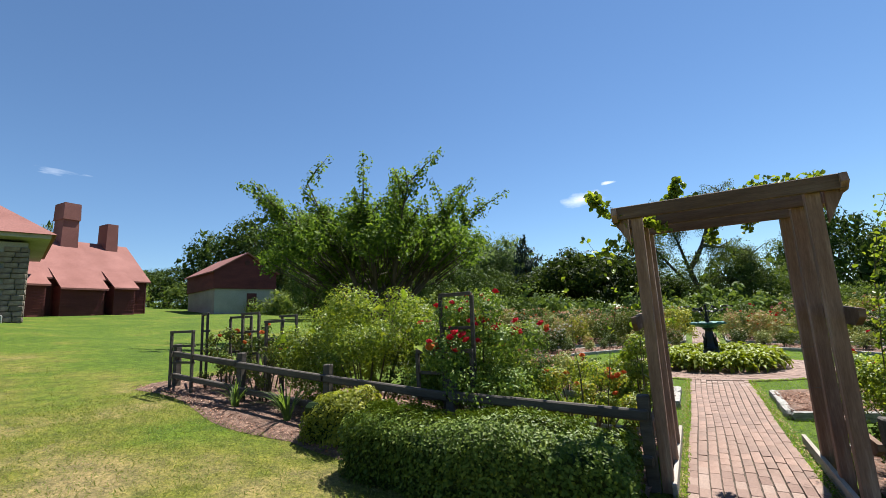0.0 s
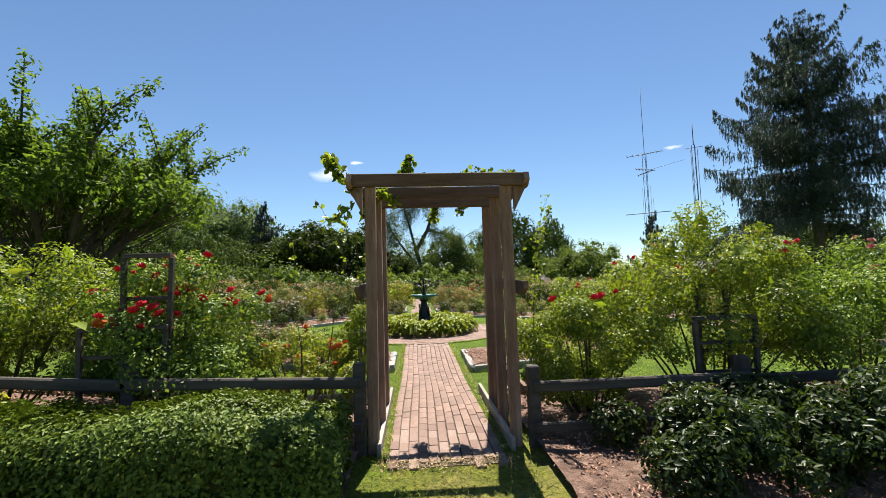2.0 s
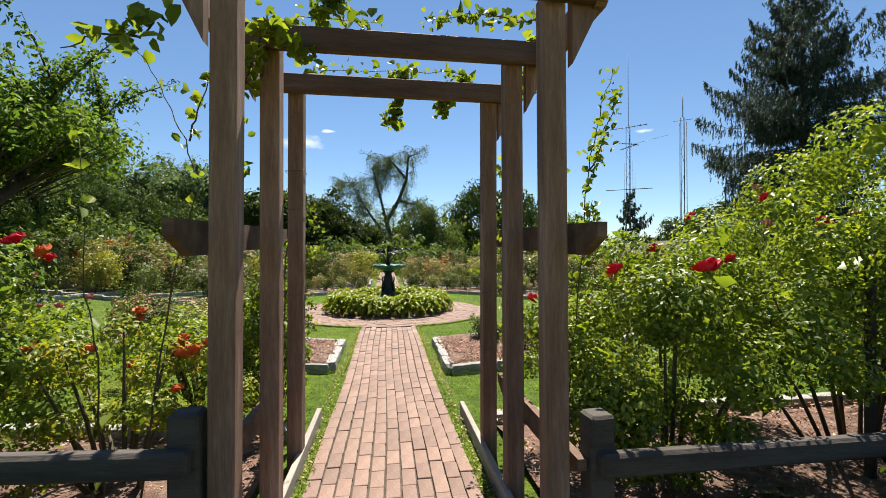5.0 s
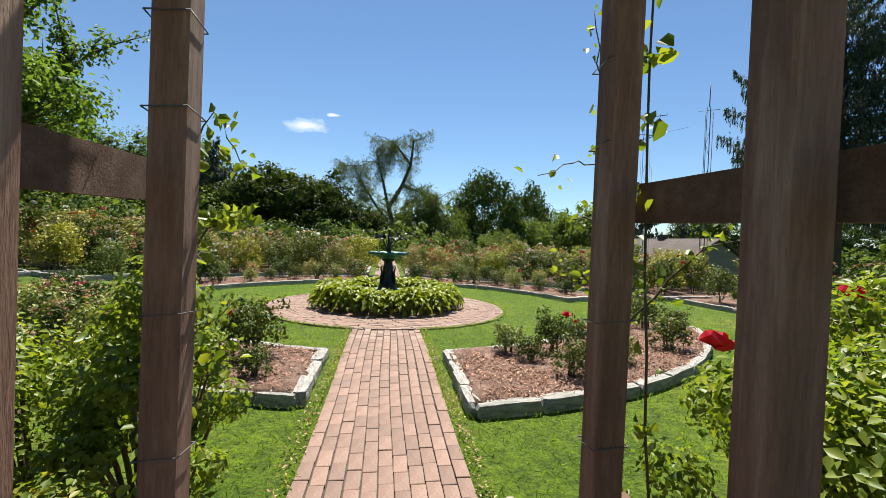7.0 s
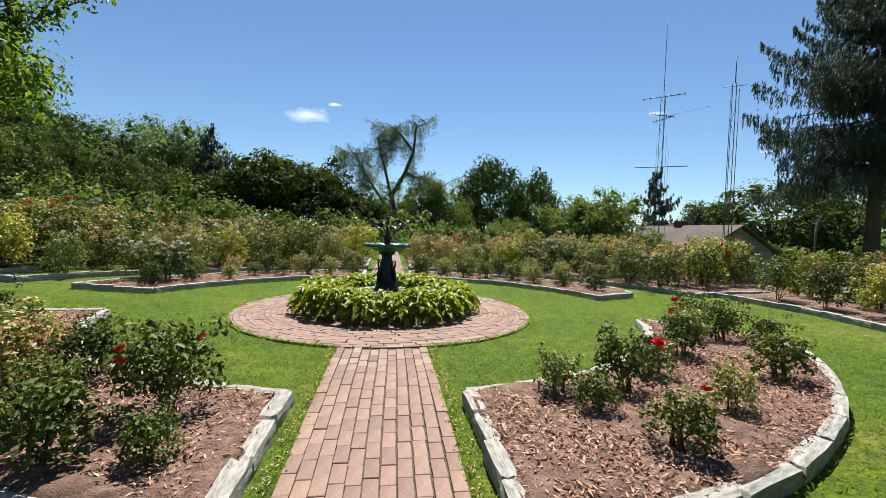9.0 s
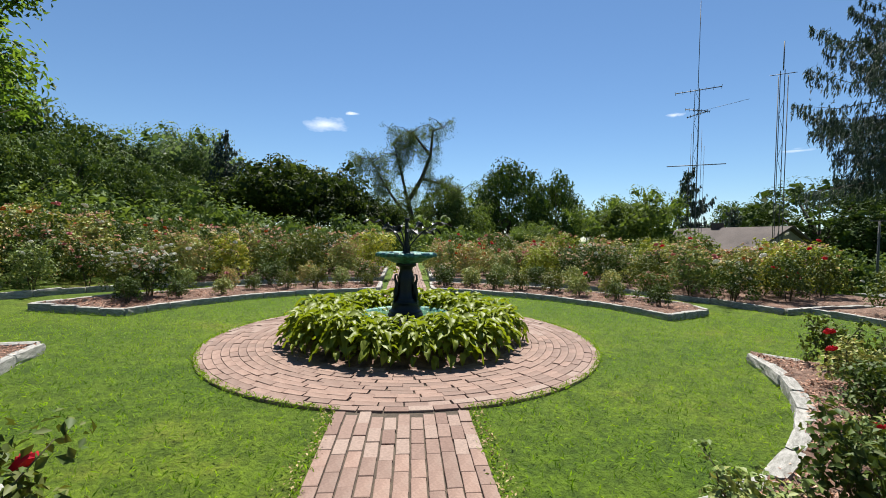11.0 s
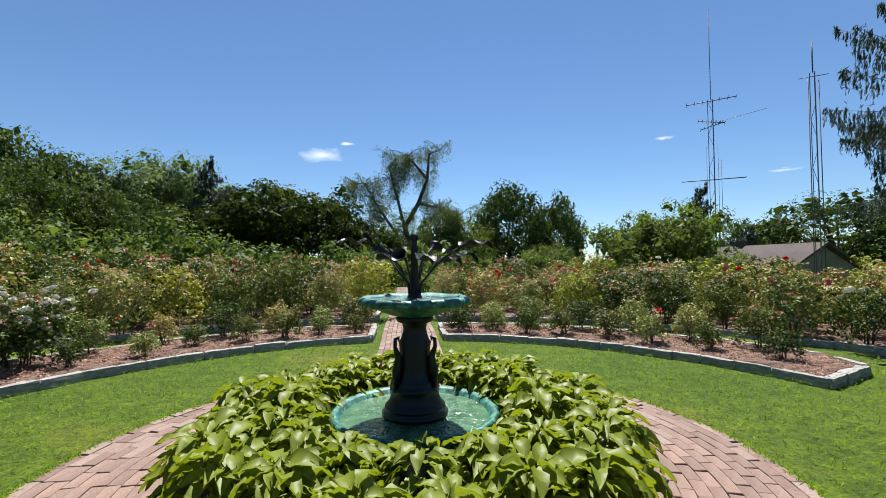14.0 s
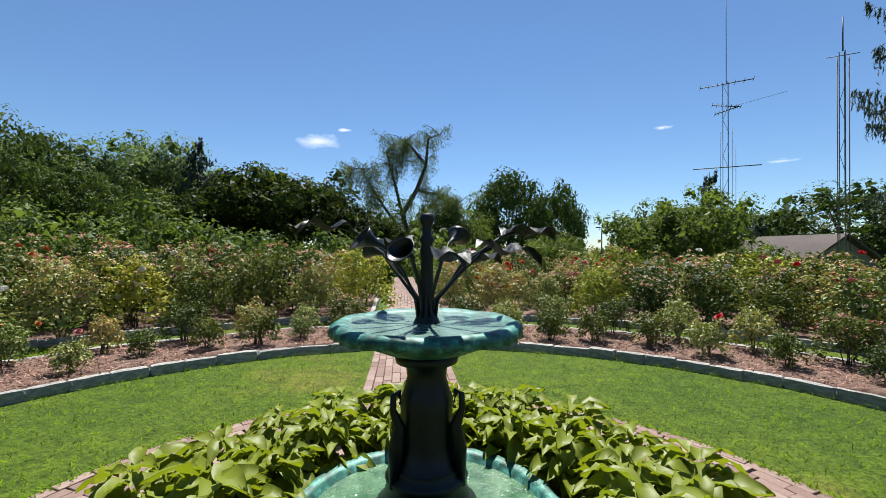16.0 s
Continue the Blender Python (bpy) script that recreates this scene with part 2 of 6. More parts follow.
# weathered cedar, its colour lightened for sun on the posts
M_WOOD_SUNLIT = surface("weathered_cedar_sunlit", [(0.25, (0.138, 0.0734, 0.0459)), (0.5, (0.224, 0.132, 0.0917)), (0.75, (0.394, 0.284, 0.215))], 2.2, 22, 0.82, 0.35, 0.006, (6, 6, 0.6), 0.14)
# same cedar with cross grain, colour darkened for shade on lintels and rails
M_WOODX_SHADED = surface("weathered_cedar_cross_shaded", [(0.25, (0.0819, 0.0441, 0.0265)), (0.5, (0.126, 0.0756, 0.0491)), (0.75, (0.183, 0.126, 0.0882))], 2.2, 22, 0.82, 0.35, 0.006, (0.6, 6, 6), 0.14)
# grey wood of fence and trellises, shade included in its dark base colour
M_RAIL_SHADED = surface("grey_rail_wood_shaded", [(0.3, (0.0378, 0.0315, 0.0265)), (0.7, (0.0945, 0.0819, 0.0693))], 2.0, 24, 0.88, 0.45, 0.008, (0.6, 6, 6), 0.12)
M_BOARD = surface("pale_board", [(0.3, (0.227, 0.202, 0.17)), (0.7, (0.347, 0.315, 0.271))], 2.0, 26, 0.85, 0.35, 0.005, (6, 0.6, 6))
M_STONE = surface("limestone_edging", [(0.3, (0.158, 0.151, 0.132)), (0.5, (0.29, 0.284, 0.258)), (0.7, (0.403, 0.391, 0.359))], 5, 45, 0.85, 0.6, 0.015, vary=0.1)
M_BRICK = surface("paving_brick", [(0.25, (0.152, 0.0957, 0.0747)), (0.5, (0.203, 0.136, 0.107)), (0.8, (0.253, 0.188, 0.152))], 4, 60, 0.88, 0.35, 0.004, vary=0.17, space="Object")
M_JOINT = surface("sand_joint", [(0.3, (0.0416, 0.0312, 0.0229)), (0.7, (0.0919, 0.0704, 0.0499))], 12, 90, 0.95, 0.6, 0.01)
M_MULCH = surface("bark_mulch", [(0.3, (0.0721, 0.0401, 0.0272)), (0.5, (0.16, 0.0958, 0.068)), (0.75, (0.288, 0.192, 0.144))], 9, 55, 0.95, 1.0, 0.03)
M_CHIP = leafy("bark_chip", [(0.0, (0.127, 0.0611, 0.0364)), (0.5, (0.279, 0.147, 0.0983)), (1.0, (0.586, 0.406, 0.294))], (0.0, 0.0, 0.0), 0.9, 0.0, 2.0)
M_LITTER = leafy("dry_litter", [(0.0, (0.157, 0.0979, 0.0485)), (0.6, (0.371, 0.274, 0.146)), (1.0, (0.537, 0.44, 0.254))], (1.0, 0.9, 0.7), 0.8, 0.2, 2.0)
M_BARN = surface("barn_red_boards", [(0.3, (0.0819, 0.0189, 0.0189)), (0.7, (0.126, 0.0315, 0.0284))], 0.6, 9, 0.8, 0.3, 0.02, (1, 1, 4))
M_ROOF = surface("red_shingle_roof", [(0.3, (0.164, 0.063, 0.0504)), (0.7, (0.233, 0.101, 0.0851))], 0.5, 14, 0.85, 0.4, 0.02)
M_PLASTER = surface("pale_plaster", [(0.3, (0.265, 0.265, 0.239)), (0.7, (0.347, 0.347, 0.315))], 0.7, 20, 0.9, 0.2, 0.01)
M_DOOR = surface("dark_red_door", [(0.3, (0.0567, 0.0158, 0.0158)), (0.7, (0.0819, 0.0221, 0.0189))], 1.5, 20, 0.7)
M_FIELD = surface("fieldstone", [(0.3, (0.0945, 0.0788, 0.063)), (0.5, (0.164, 0.139, 0.113)), (0.7, (0.252, 0.221, 0.176))], 1.3, 18, 0.9, 0.6, 0.03, vary=0.25)
M_GREYROOF = surface("grey_shingle_roof", [(0.3, (0.0546, 0.0425, 0.0378)), (0.7, (0.0945, 0.0758, 0.0662))], 0.6, 12, 0.9, 0.4, 0.02)
M_GREYWALL = surface("grey_siding", [(0.3, (0.139, 0.145, 0.145)), (0.7, (0.202, 0.208, 0.202))], 0.8, 14, 0.85, 0.3, 0.02, (1, 1, 5))
M_STEEL = surface("galvanised_steel", [(0.3, (0.063, 0.063, 0.063)), (0.7, (0.113, 0.113, 0.113))], 2, 20, 0.65, 0.1, 0.002, metal=0.2)
M_VERD = surface("verdigris_bronze", [(0.35, (0.00756, 0.0473, 0.0347)), (0.52, (0.0221, 0.126, 0.0909)), (0.68, (0.0756, 0.265, 0.208))], 20, 80, 0.5, 0.35, 0.006, metal=0.15, spec=0.5)
M_BRONZE = surface("dark_bronze", [(0.3, (0.00252, 0.00504, 0.00504)), (0.62, (0.00504, 0.0101, 0.0101)), (0.8, (0.00882, 0.0284, 0.0227))], 7, 50, 0.42, 0.25, 0.004, metal=0.2, spec=0.4)
M_BASIN = surface("green_basin_lining", [(0.35, (0.0189, 0.0819, 0.0504)), (0.65, (0.0567, 0.139, 0.0945))], 9, 60, 0.6, 0.2, 0.004)
M_ASPHALT = surface("asphalt", [(0.3, (0.101, 0.101, 0.101)), (0.7, (0.139, 0.139, 0.132))], 1, 60, 0.9)

# lawn: patches of dry and lush grass
M_GRASS, n_, l_, b_ = material("lawn", 0.9, 0, 0.2)
g1 = noise_tex(n_, l_, 0.45, 6, rough=0.62)
g2 = noise_tex(n_, l_, 26, 5, rough=0.7)
gr = ramp(n_, [(0.3, (0.0534, 0.0972, 0.0036)), (0.5, (0.0827, 0.126, 0.0063)), (0.62, (0.141, 0.144, 0.0216)), (0.75, (0.252, 0.194, 0.09))])
# the mown meadow outside the fence is drier than the watered garden lawn
gp = n_.new("ShaderNodeTexCoord")
gs = n_.new("ShaderNodeSeparateXYZ")
l_.new(gp.outputs["Object"], gs.inputs[0])
gm = n_.new("ShaderNodeMapRange")
gm.inputs[1].default_value, gm.inputs[2].default_value, gm.inputs[3].default_value, gm.inputs[4].default_value = 2.3, 4.6, 0.115, -0.06
l_.new(gs.outputs["Y"], gm.inputs[0])
ga = n_.new("ShaderNodeMath")
l_.new(g1.outputs["Fac"], ga.inputs[0])
l_.new(gm.outputs[0], ga.inputs[1])
l_.new(ga.outputs[0], gr.inputs["Fac"])
gg = ramp(n_, [(0.34, (0.4, 0.45, 0.36)), (0.66, (1.3, 1.28, 1.2))])
l_.new(g2.outputs["Fac"], gg.inputs["Fac"])
g3 = noise_tex(n_, l_, 5.0, 3)
gh = ramp(n_, [(0.35, (0.7, 0.74, 0.7)), (0.65, (1.18, 1.15, 1.1))])
l_.new(g3.outputs["Fac"], gh.inputs["Fac"])
gc = mixed(n_, l_, gr.outputs["Color"], gh.outputs["Color"], 1.0, "MULTIPLY")
l_.new(mixed(n_, l_, gc, gg.outputs["Color"], 0.9, "MULTIPLY"), b_.inputs["Base Color"])
bump(n_, l_, b_, g2.outputs["Fac"], 0.9, 0.05)

# murky green water; its pale stops paint in the reflected sky
M_WATER, n_, l_, b_ = material("murky_water_sky_tinted", 0.1, 0, 0.3)
wc_ = noise_tex(n_, l_, 7, 4)
wr_ = ramp(n_, [(0.35, (0.0819, 0.145, 0.113)), (0.65, (0.17, 0.252, 0.208))])
l_.new(wc_.outputs["Fac"], wr_.inputs["Fac"])
l_.new(wr_.outputs["Color"], b_.inputs["Base Color"])
w_ = noise_tex(n_, l_, 22, 3)
bump(n_, l_, b_, w_.outputs["Fac"], 0.6, 0.03)

M_POOL, n_, l_, b_ = material("dark_green_pool", 0.1, 0, 0.3)
wc_ = noise_tex(n_, l_, 9, 4)
wr_ = ramp(n_, [(0.35, (0.024, 0.075, 0.036)), (0.65, (0.085, 0.17, 0.09))])
l_.new(wc_.outputs["Fac"], wr_.inputs["Fac"])
l_.new(wr_.outputs["Color"], b_.inputs["Base Color"])
w_ = noise_tex(n_, l_, 30, 3)
bump(n_, l_, b_, w_.outputs["Fac"], 0.8, 0.03)

# ---- building blocks ----


def mesh_of(bm, name, smooth=False):
    me = bpy.data.meshes.new(name)
    bm.to_mesh(me)
    bm.free()
    if smooth:
        me.polygons.foreach_set("use_smooth", [True] * len(me.polygons))
    return me


def part(name, bm, mat, parent=None, label="", at=None, smooth=False):
    """Links a bmesh or a mesh as one object under a thing."""
    me = bm if isinstance(bm, bpy.types.Mesh) else mesh_of(bm, name, smooth)
    if mat and not me.materials:
        me.materials.append(mat)
    ob = new(name, me)
    if parent:
        ob.parent = parent
    if at is not None:
        ob.matrix_basis = at
    if label:
        ob["label"] = label
    return ob


def thing(name, label, category, at=(0, 0, 0), rz=0.0, group="", kind=""):
    e = new(name)
    e.empty_display_size = 0.1
    e.matrix_basis = pose(*at, 0, 0, rz)
    return tagged(e, label, category, group, kind)


def box(bm, x0, x1, y0, y1, z0, z1, bevel=0.0):
    m = Matrix.Translation(((x0 + x1) / 2, (y0 + y1) / 2, (z0 + z1) / 2)) @ Matrix.Diagonal((x1 - x0, y1 - y0, z1 - z0, 1))
    g = bmesh.ops.create_cube(bm, size=1, matrix=m)
    if bevel:
        es = list({e for v in g["verts"] for e in v.link_edges})
        bmesh.ops.bevel(bm, geom=es, offset=bevel, segments=1, affect="EDGES")
    return bm


def new_box(*a, **k):
    return box(bmesh.new(), *a, **k)


def prism(bm, pts, depth, axis="y", start=0.0):
    """An outline in two axes, pushed along the third."""
    def place(p, d):
        if axis == "y":
            return (p[0], d, p[1])
        if axis == "x":
            return (d, p[0], p[1])
        return (p[0], p[1], d)
    a = [bm.verts.new(place(p, start)) for p in pts]
    b = [bm.verts.new(place(p, start + depth)) for p in pts]
    bm.faces.new(a)
    bm.faces.new(b[::-1])
    for i in range(len(pts)):
        j = (i + 1) % len(pts)
        bm.faces.new((a[j], a[i], b[i], b[j]))
    bmesh.ops.recalc_face_normals(bm, faces=bm.faces[:])
    return bm


def tube(verts, faces, pts, radii, sides=6):
    """Adds a bent, tapered tube to vertex and face lists."""
    base = len(verts)
    n = len(pts)
    for i, (p, r) in enumerate(zip(pts, radii)):
        d = (Vector(pts[min(i + 1, n - 1)]) - Vector(pts[max(i - 1, 0)])).normalized()
        u = d.orthogonal().normalized() if abs(d.z) < 0.9 else (Vector((1, 0, 0)) - d * d.x).normalized()
        w = d.cross(u)
        for k in range(sides):
            a = 2 * math.pi * k / sides
            verts.append(tuple(Vector(p) + (u * math.cos(a) + w * math.sin(a)) * r))
    for i in range(n - 1):
        for k in range(sides):
            a, b = base + i * sides + k, base + i * sides + (k + 1) % sides
            faces.append((a, b, b + sides, a + sides))
    faces.append(tuple(base + k for k in range(sides))[::-1])
    faces.append(tuple(base + (n - 1) * sides + k for k in range(sides)))


def tube_mesh(name, runs, sides=6, smooth=True):
    v, f = [], []
    for pts, radii in runs:
        tube(v, f, pts, radii, sides)
    me = bpy.data.meshes.new(name)
    me.from_pydata(v, [], f)
    if smooth:
        me.polygons.foreach_set("use_smooth", [True] * len(me.polygons))
    return me


def lathe(bm, profile, sides=32, wave=None):
    rings = []
    for i, (r, z) in enumerate(profile):
        ring = []
        for k in range(sides):
            a = 2 * math.pi * k / sides
            rr, zz = (r, z) if wave is None else wave(i, a, r, z)
            ring.append(bm.verts.new((rr * math.cos(a), rr * math.sin(a), zz)))
        rings.append(ring)
    for a, b in zip(rings, rings[1:]):
        for k in range(sides):
            j = (k + 1) % sides
            bm.faces.new((a[k], a[j], b[j], b[k]))
    return bm


def leaves_mesh(name, pos, nrm, size, aspect=0.55, rng=None, droop=0.0, fold=0.18, along=None, full=False):
    """Many small folded leaves: pos and nrm are n x 3, size is n. Each leaf is two triangles of its own."""
    n = len(pos)
    rng = rng or np.random.default_rng(1)
    nrm = nrm / np.maximum(np.linalg.norm(nrm, axis=1, keepdims=True), 1e-6)
    t = rng.normal(size=(n, 3)) if along is None else along + rng.normal(size=(n, 3)) * 0.25
    t[:, 2] -= droop
    t -= nrm * (t * nrm).sum(1, keepdims=True)
    t /= np.maximum(np.linalg.norm(t, axis=1, keepdims=True), 1e-6)
    s = np.cross(nrm, t)
    L = size[:, None]
    if full:
        v = np.empty((n, 6, 3), np.float32)
        v[:, 0] = pos - t * L * 0.5
        v[:, 3] = pos + t * L * 0.5 - nrm * L * 0.12
        for k, sg in ((1, 1), (5, -1)):
            v[:, k] = pos - t * L * 0.22 + s * sg * L * aspect * 0.46 + nrm * L * fold
        for k, sg in ((2, 1), (4, -1)):
            v[:, k] = pos + t * L * 0.2 + s * sg * L * aspect * 0.4 + nrm * L * fold * 0.7
        base = (np.arange(n) * 6)[:, None]
        f = np.concatenate([base + np.array([[0, 1, 2, 3]]), base + np.array([[0, 3, 4, 5]])], 1).reshape(-1)
        me = bpy.data.meshes.new(name)
        me.vertices.add(n * 6)
        me.vertices.foreach_set("co", v.reshape(-1))
        me.loops.add(n * 8)
        me.loops.foreach_set("vertex_index", f.astype(np.int32))
        me.polygons.add(n * 2)
        me.polygons.foreach_set("loop_start", np.arange(0, n * 8, 4, dtype=np.int32))
        me.update(calc_edges=True)
        me.validate()
        return me
    v = np.empty((n, 4, 3), np.float32)
    v[:, 0] = pos - t * L * 0.5
    v[:, 1] = pos + s * L * aspect * 0.5 + nrm * L * fold
    v[:, 2] = pos + t * L * 0.5
    v[:, 3] = pos - s * L * aspect * 0.5 + nrm * L * fold
    base = (np.arange(n) * 4)[:, None]
    f = np.concatenate([base + np.array([[0, 1, 2]]), base + np.array([[0, 2, 3]])], 1).reshape(-1)
    me = bpy.data.meshes.new(name)
    me.vertices.add(n * 4)
    me.vertices.foreach_set("co", v.reshape(-1))
    me.loops.add(n * 6)
    me.loops.foreach_set("vertex_index", f.astype(np.int32))
    me.polygons.add(n * 2)
    me.polygons.foreach_set("loop_start", np.arange(0, n * 6, 3, dtype=np.int32))
    me.update(calc_edges=True)
    me.validate()
    return me


def clumps_to_leaves(name, rng, centres, radii, per, size, flat=1.0, droop=0.2, aspect=0.55, upward=0.5, hollow=0.55, full=False, core=0, loose=0.55):
    """Leaves on and in round clumps, thicker at their skin."""
    P, N, S = [], [], []
    for c, r in zip(centres, radii):
        k = max(3, int(per * (r / np.mean(radii)) ** 2))
        d = rng.normal(size=(k, 3))
        d /= np.linalg.norm(d, axis=1, keepdims=True)
        rad = r * (hollow + (1.08 - hollow) * rng.random((k, 1)) ** 0.6)
        q = d * rad
        q[:, 2] *= flat
        P.append(np.asarray(c) + q)
        N.append(d + rng.normal(size=(k, 3)) * loose + np.array([0, 0, upward]))
        S.append(size * rng.uniform(0.6, 1.35, k))
        # oversized leaves added inside the clump to block light and deepen its shade
        if core:
            P.append(np.asarray(c) + rng.normal(size=(core, 3)) * r * 0.3 * np.array([1, 1, flat]))
            N.append(rng.normal(size=(core, 3)))
            S.append(r * rng.uniform(0.5, 0.85, core))
    return leaves_mesh(name, np.concatenate(P), np.concatenate(N), np.concatenate(S), aspect, rng, droop, full=full)


def hill(x, y):
    k = min(1.0, max(0.0, (y - 4.0) / 5.0))
    x0 = 2.0 + 3.5 * k * k * (3 - 2 * k)
    s = -x - x0
    up = 0.0865 * (s * 0.5 + math.sqrt(s * s * 0.25 + 0.6)) - 0.0865 * 0.12 if s > -12 else 0.0
    up = max(0.0, up - 0.012)
    w = min(1.0, max(0.0, (x - 9.0) / 10.0))
    down = 1.9 * w * w * (3 - 2 * w)
    v = min(1.0, max(0.0, (y - 26.0) / 22.0))
    return up * min(1.0, 70.0 / max(1.0, math.hypot(x, y))) - down - 1.2 * v * v * (3 - 2 * v) * min(1.0, max(0.0, (x + 25) / 15.0))

# ---- ground ----
CX, CY = 0.0, 11.75
RING_OUT, RING_IN = 2.475, 1.42


def build_ground():
    xs = sorted(set([round(-12 + 0.6 * i, 2) for i in range(41)] + [-900, -500, -250, -150, -100, -80, -65, -52, -44, -36, -30, -24, -20, -16, 15, 18, 22, 27, 34, 44, 60, 90, 160, 300, 600, 900]))
    ys = sorted(set([round(-6 + 0.6 * i, 2) for i in range(51)] + [-900, -400, -150, -70, -35, -20, -12, 27, 31, 36, 42, 50, 60, 75, 100, 160, 300, 600, 1200]))
    bm = bmesh.new()
    grid = [[bm.verts.new((x, y, hill(x, y) - 0.015)) for x in xs] for y in ys]
    for a, b in zip(grid, grid[1:]):
        for i in range(len(xs) - 1):
            bm.faces.new((a[i], a[i + 1], b[i + 1], b[i]))
    ob = part("ground", bm, M_GRASS, smooth=True)
    return tagged(ob, "green mown lawn with dry yellow patches", "lawn", kind="structure")


build_ground()


def polar(r, a):
    """a in degrees, 0 towards the arbour, positive to the right."""
    return CX + r * math.sin(radians(a)), CY - r * math.cos(radians(a))


def slab(name, outline, z0, z1, mat, label, category, lumpy=0.0, parent=None):
    bm = bmesh.new()
    top = [bm.verts.new((x, y, z1)) for x, y in outline]
    face = bm.faces.new(top)
    if face.normal.z < 0:
        face.normal_flip()
    face.normal_update()
    if face.normal.z < 0:
        face.normal_flip()
    low = [bm.verts.new((x, y, z0)) for x, y in outline]
    n = len(outline)
    for i in range(n):
        j = (i + 1) % n
        bm.faces.new((top[j], top[i], low[i], low[j]))
    if lumpy:
        bmesh.ops.triangulate(bm, faces=[face])
        for _ in range(3):
            long = [e for e in bm.edges if e.calc_length() > 0.35 and min(v.co.z for v in e.verts) > z1 - 0.1]
            if not long:
                break
            bmesh.ops.subdivide_edges(bm, edges=long, cuts=1)
            bmesh.ops.triangulate(bm, faces=bm.faces[:])
        for v in bm.verts:
            if abs(v.co.z - z1) < 1e-4:
                v.co.z += lumpy * noise.noise(v.co * 2.3)
    bmesh.ops.recalc_face_normals(bm, faces=bm.faces[:])
    ob = part(name, bm, mat, parent, smooth=bool(lumpy))
    return tagged(ob, label, category, kind="structure") if not parent else ob


def chips(name, inside, x0, x1, y0, y1, z, count, seed, parent):
    rng = np.random.default_rng(seed)
    count = int(count * 1.6)
    p = rng.uniform((x0, y0), (x1, y1), (count * 3, 2))
    p = np.array([q for q in p if inside(q[0], q[1])][:count])
    zz = np.array([z + (hill(q[0], q[1]) if z > -1 else 0) for q in p]) + rng.random(len(p)) * 0.02
    pos = np.column_stack([p, zz])
    nrm = rng.normal(size=pos.shape) * 0.45 + np.array([0, 0, 1.0])
    me = leaves_mesh(name, pos, nrm, rng.uniform(0.015, 0.058, len(p)), 0.32, rng, 0, 0.05)
    ob = part(name, me, M_CHIP, parent)
    ob["kind"] = "stuff"
    return ob


_stone = []


def stone_mesh():
    if not _stone:
        for k in range(6):
            rr = random.Random(k + 40)
            bm = bmesh.new()
            bmesh.ops.create_cube(bm, size=1)
            bmesh.ops.subdivide_edges(bm, edges=bm.edges[:], cuts=2, use_grid_fill=True)
            for v in bm.verts:
                c = v.co
                k = sum(abs(abs(q) - 0.5) < 1e-4 for q in c)
                v.co = c * (1 - 0.055 * (k - 1)) + Vector([rr.uniform(-0.038, 0.038) for _ in range(3)])
            me = mesh_of(bm, "stone")
            me.materials.append(M_STONE)
            _stone.append(me)
    return _stone


def edging(parent, pts, height=0.135, width=0.115, seed=1, base=0.0):
    """A row of rough stones along a line."""
    rr = random.Random(seed)
    line = [Vector((x, y, 0)) for x, y in pts]
    for a, b in zip(line, line[1:]):
        total = (b - a).length
        n = max(1, round(total / 0.42))
        for i in range(n):
            p = a.lerp(b, (i + 0.5) / n)
            d = b - a
            hgt = height * rr.uniform(0.93, 1.07)
            o = new("stone", rr.choice(stone_mesh()))
            o.parent = parent
            o.matrix_basis = Matrix.Translation((p.x + rr.uniform(-0.012, 0.012), p.y + rr.uniform(-0.012, 0.012), base + hill(p.x, p.y) + hgt / 2 - 0.03)) @ Matrix.Rotation(math.atan2(d.y, d.x) + rr.uniform(-0.03, 0.03) + (math.pi if rr.random() < 0.5 else 0), 4, "Z") @ Matrix.Diagonal((total / n * rr.uniform(1.0, 1.06), width * rr.uniform(0.9, 1.12), hgt, 1))


def sector(r0, r1, a0, a1, xmin=None, steps=10):
    inner = [polar(r0, a0 + (a1 - a0) * i / steps) for i in range(steps + 1)]
    outer = [polar(r1, a1 + (a0 - a1) * i / steps) for i in range(steps + 1)]
    return inner, outer


BEDS = []


def curved_bed(name, inner, outer, label, seed, z=0.09, stones=True, chip=2500):
    outline = inner + outer
    ob = slab(name, outline, -0.05, z, M_MULCH, label, "flower bed", 0.05)
    n = len(outline)

    def inside(x, y):
        c = False
        j = n - 1
        for i in range(n):
            (xi, yi), (xj, yj) = outline[i], outline[j]
            if (yi > y) != (yj > y) and x < (xj - xi) * (y - yi) / (yj - yi) + xi:
                c = not c
            j = i
        return c
    xs, ys = [p[0] for p in outline], [p[1] for p in outline]
    chips("bark_chips", inside, min(xs), max(xs), min(ys), max(ys), z, chip, seed, ob)
    if stones:
        edging(ob, outline + outline[:1], seed=seed)
    BEDS.append((outline, inside))
    return ob


def on_path(x0, r):
    """The angle at which a circle of radius r meets the path's side."""
    return math.degrees(math.asin(x0 / r))


W = 0.52  # half the path's width
GAP = 0.72
in_r, out_r = sector(4.15, 5.8, on_path(GAP, 4.15), 73)[0], sector(4.15, 5.8, on_path(GAP, 5.8), 65)[1]
curved_bed("flower_bed_east", in_r, out_r, "curved mulched rose bed edged with pale limestone blocks", 3, chip=9000)
in_l, out_l = sector(4.1, 5.55, -on_path(GAP, 4.1), -80)[0], sector(4.1, 5.55, -on_path(GAP, 5.55), -80)[1]
curved_bed("flower_bed_west", in_l, out_l, "curved mulched rose bed edged with pale limestone blocks", 4, chip=7000)
fi = [polar(4.75, 180 - a) for a in (8, 20, 32, 45, 58, 68, 75)]
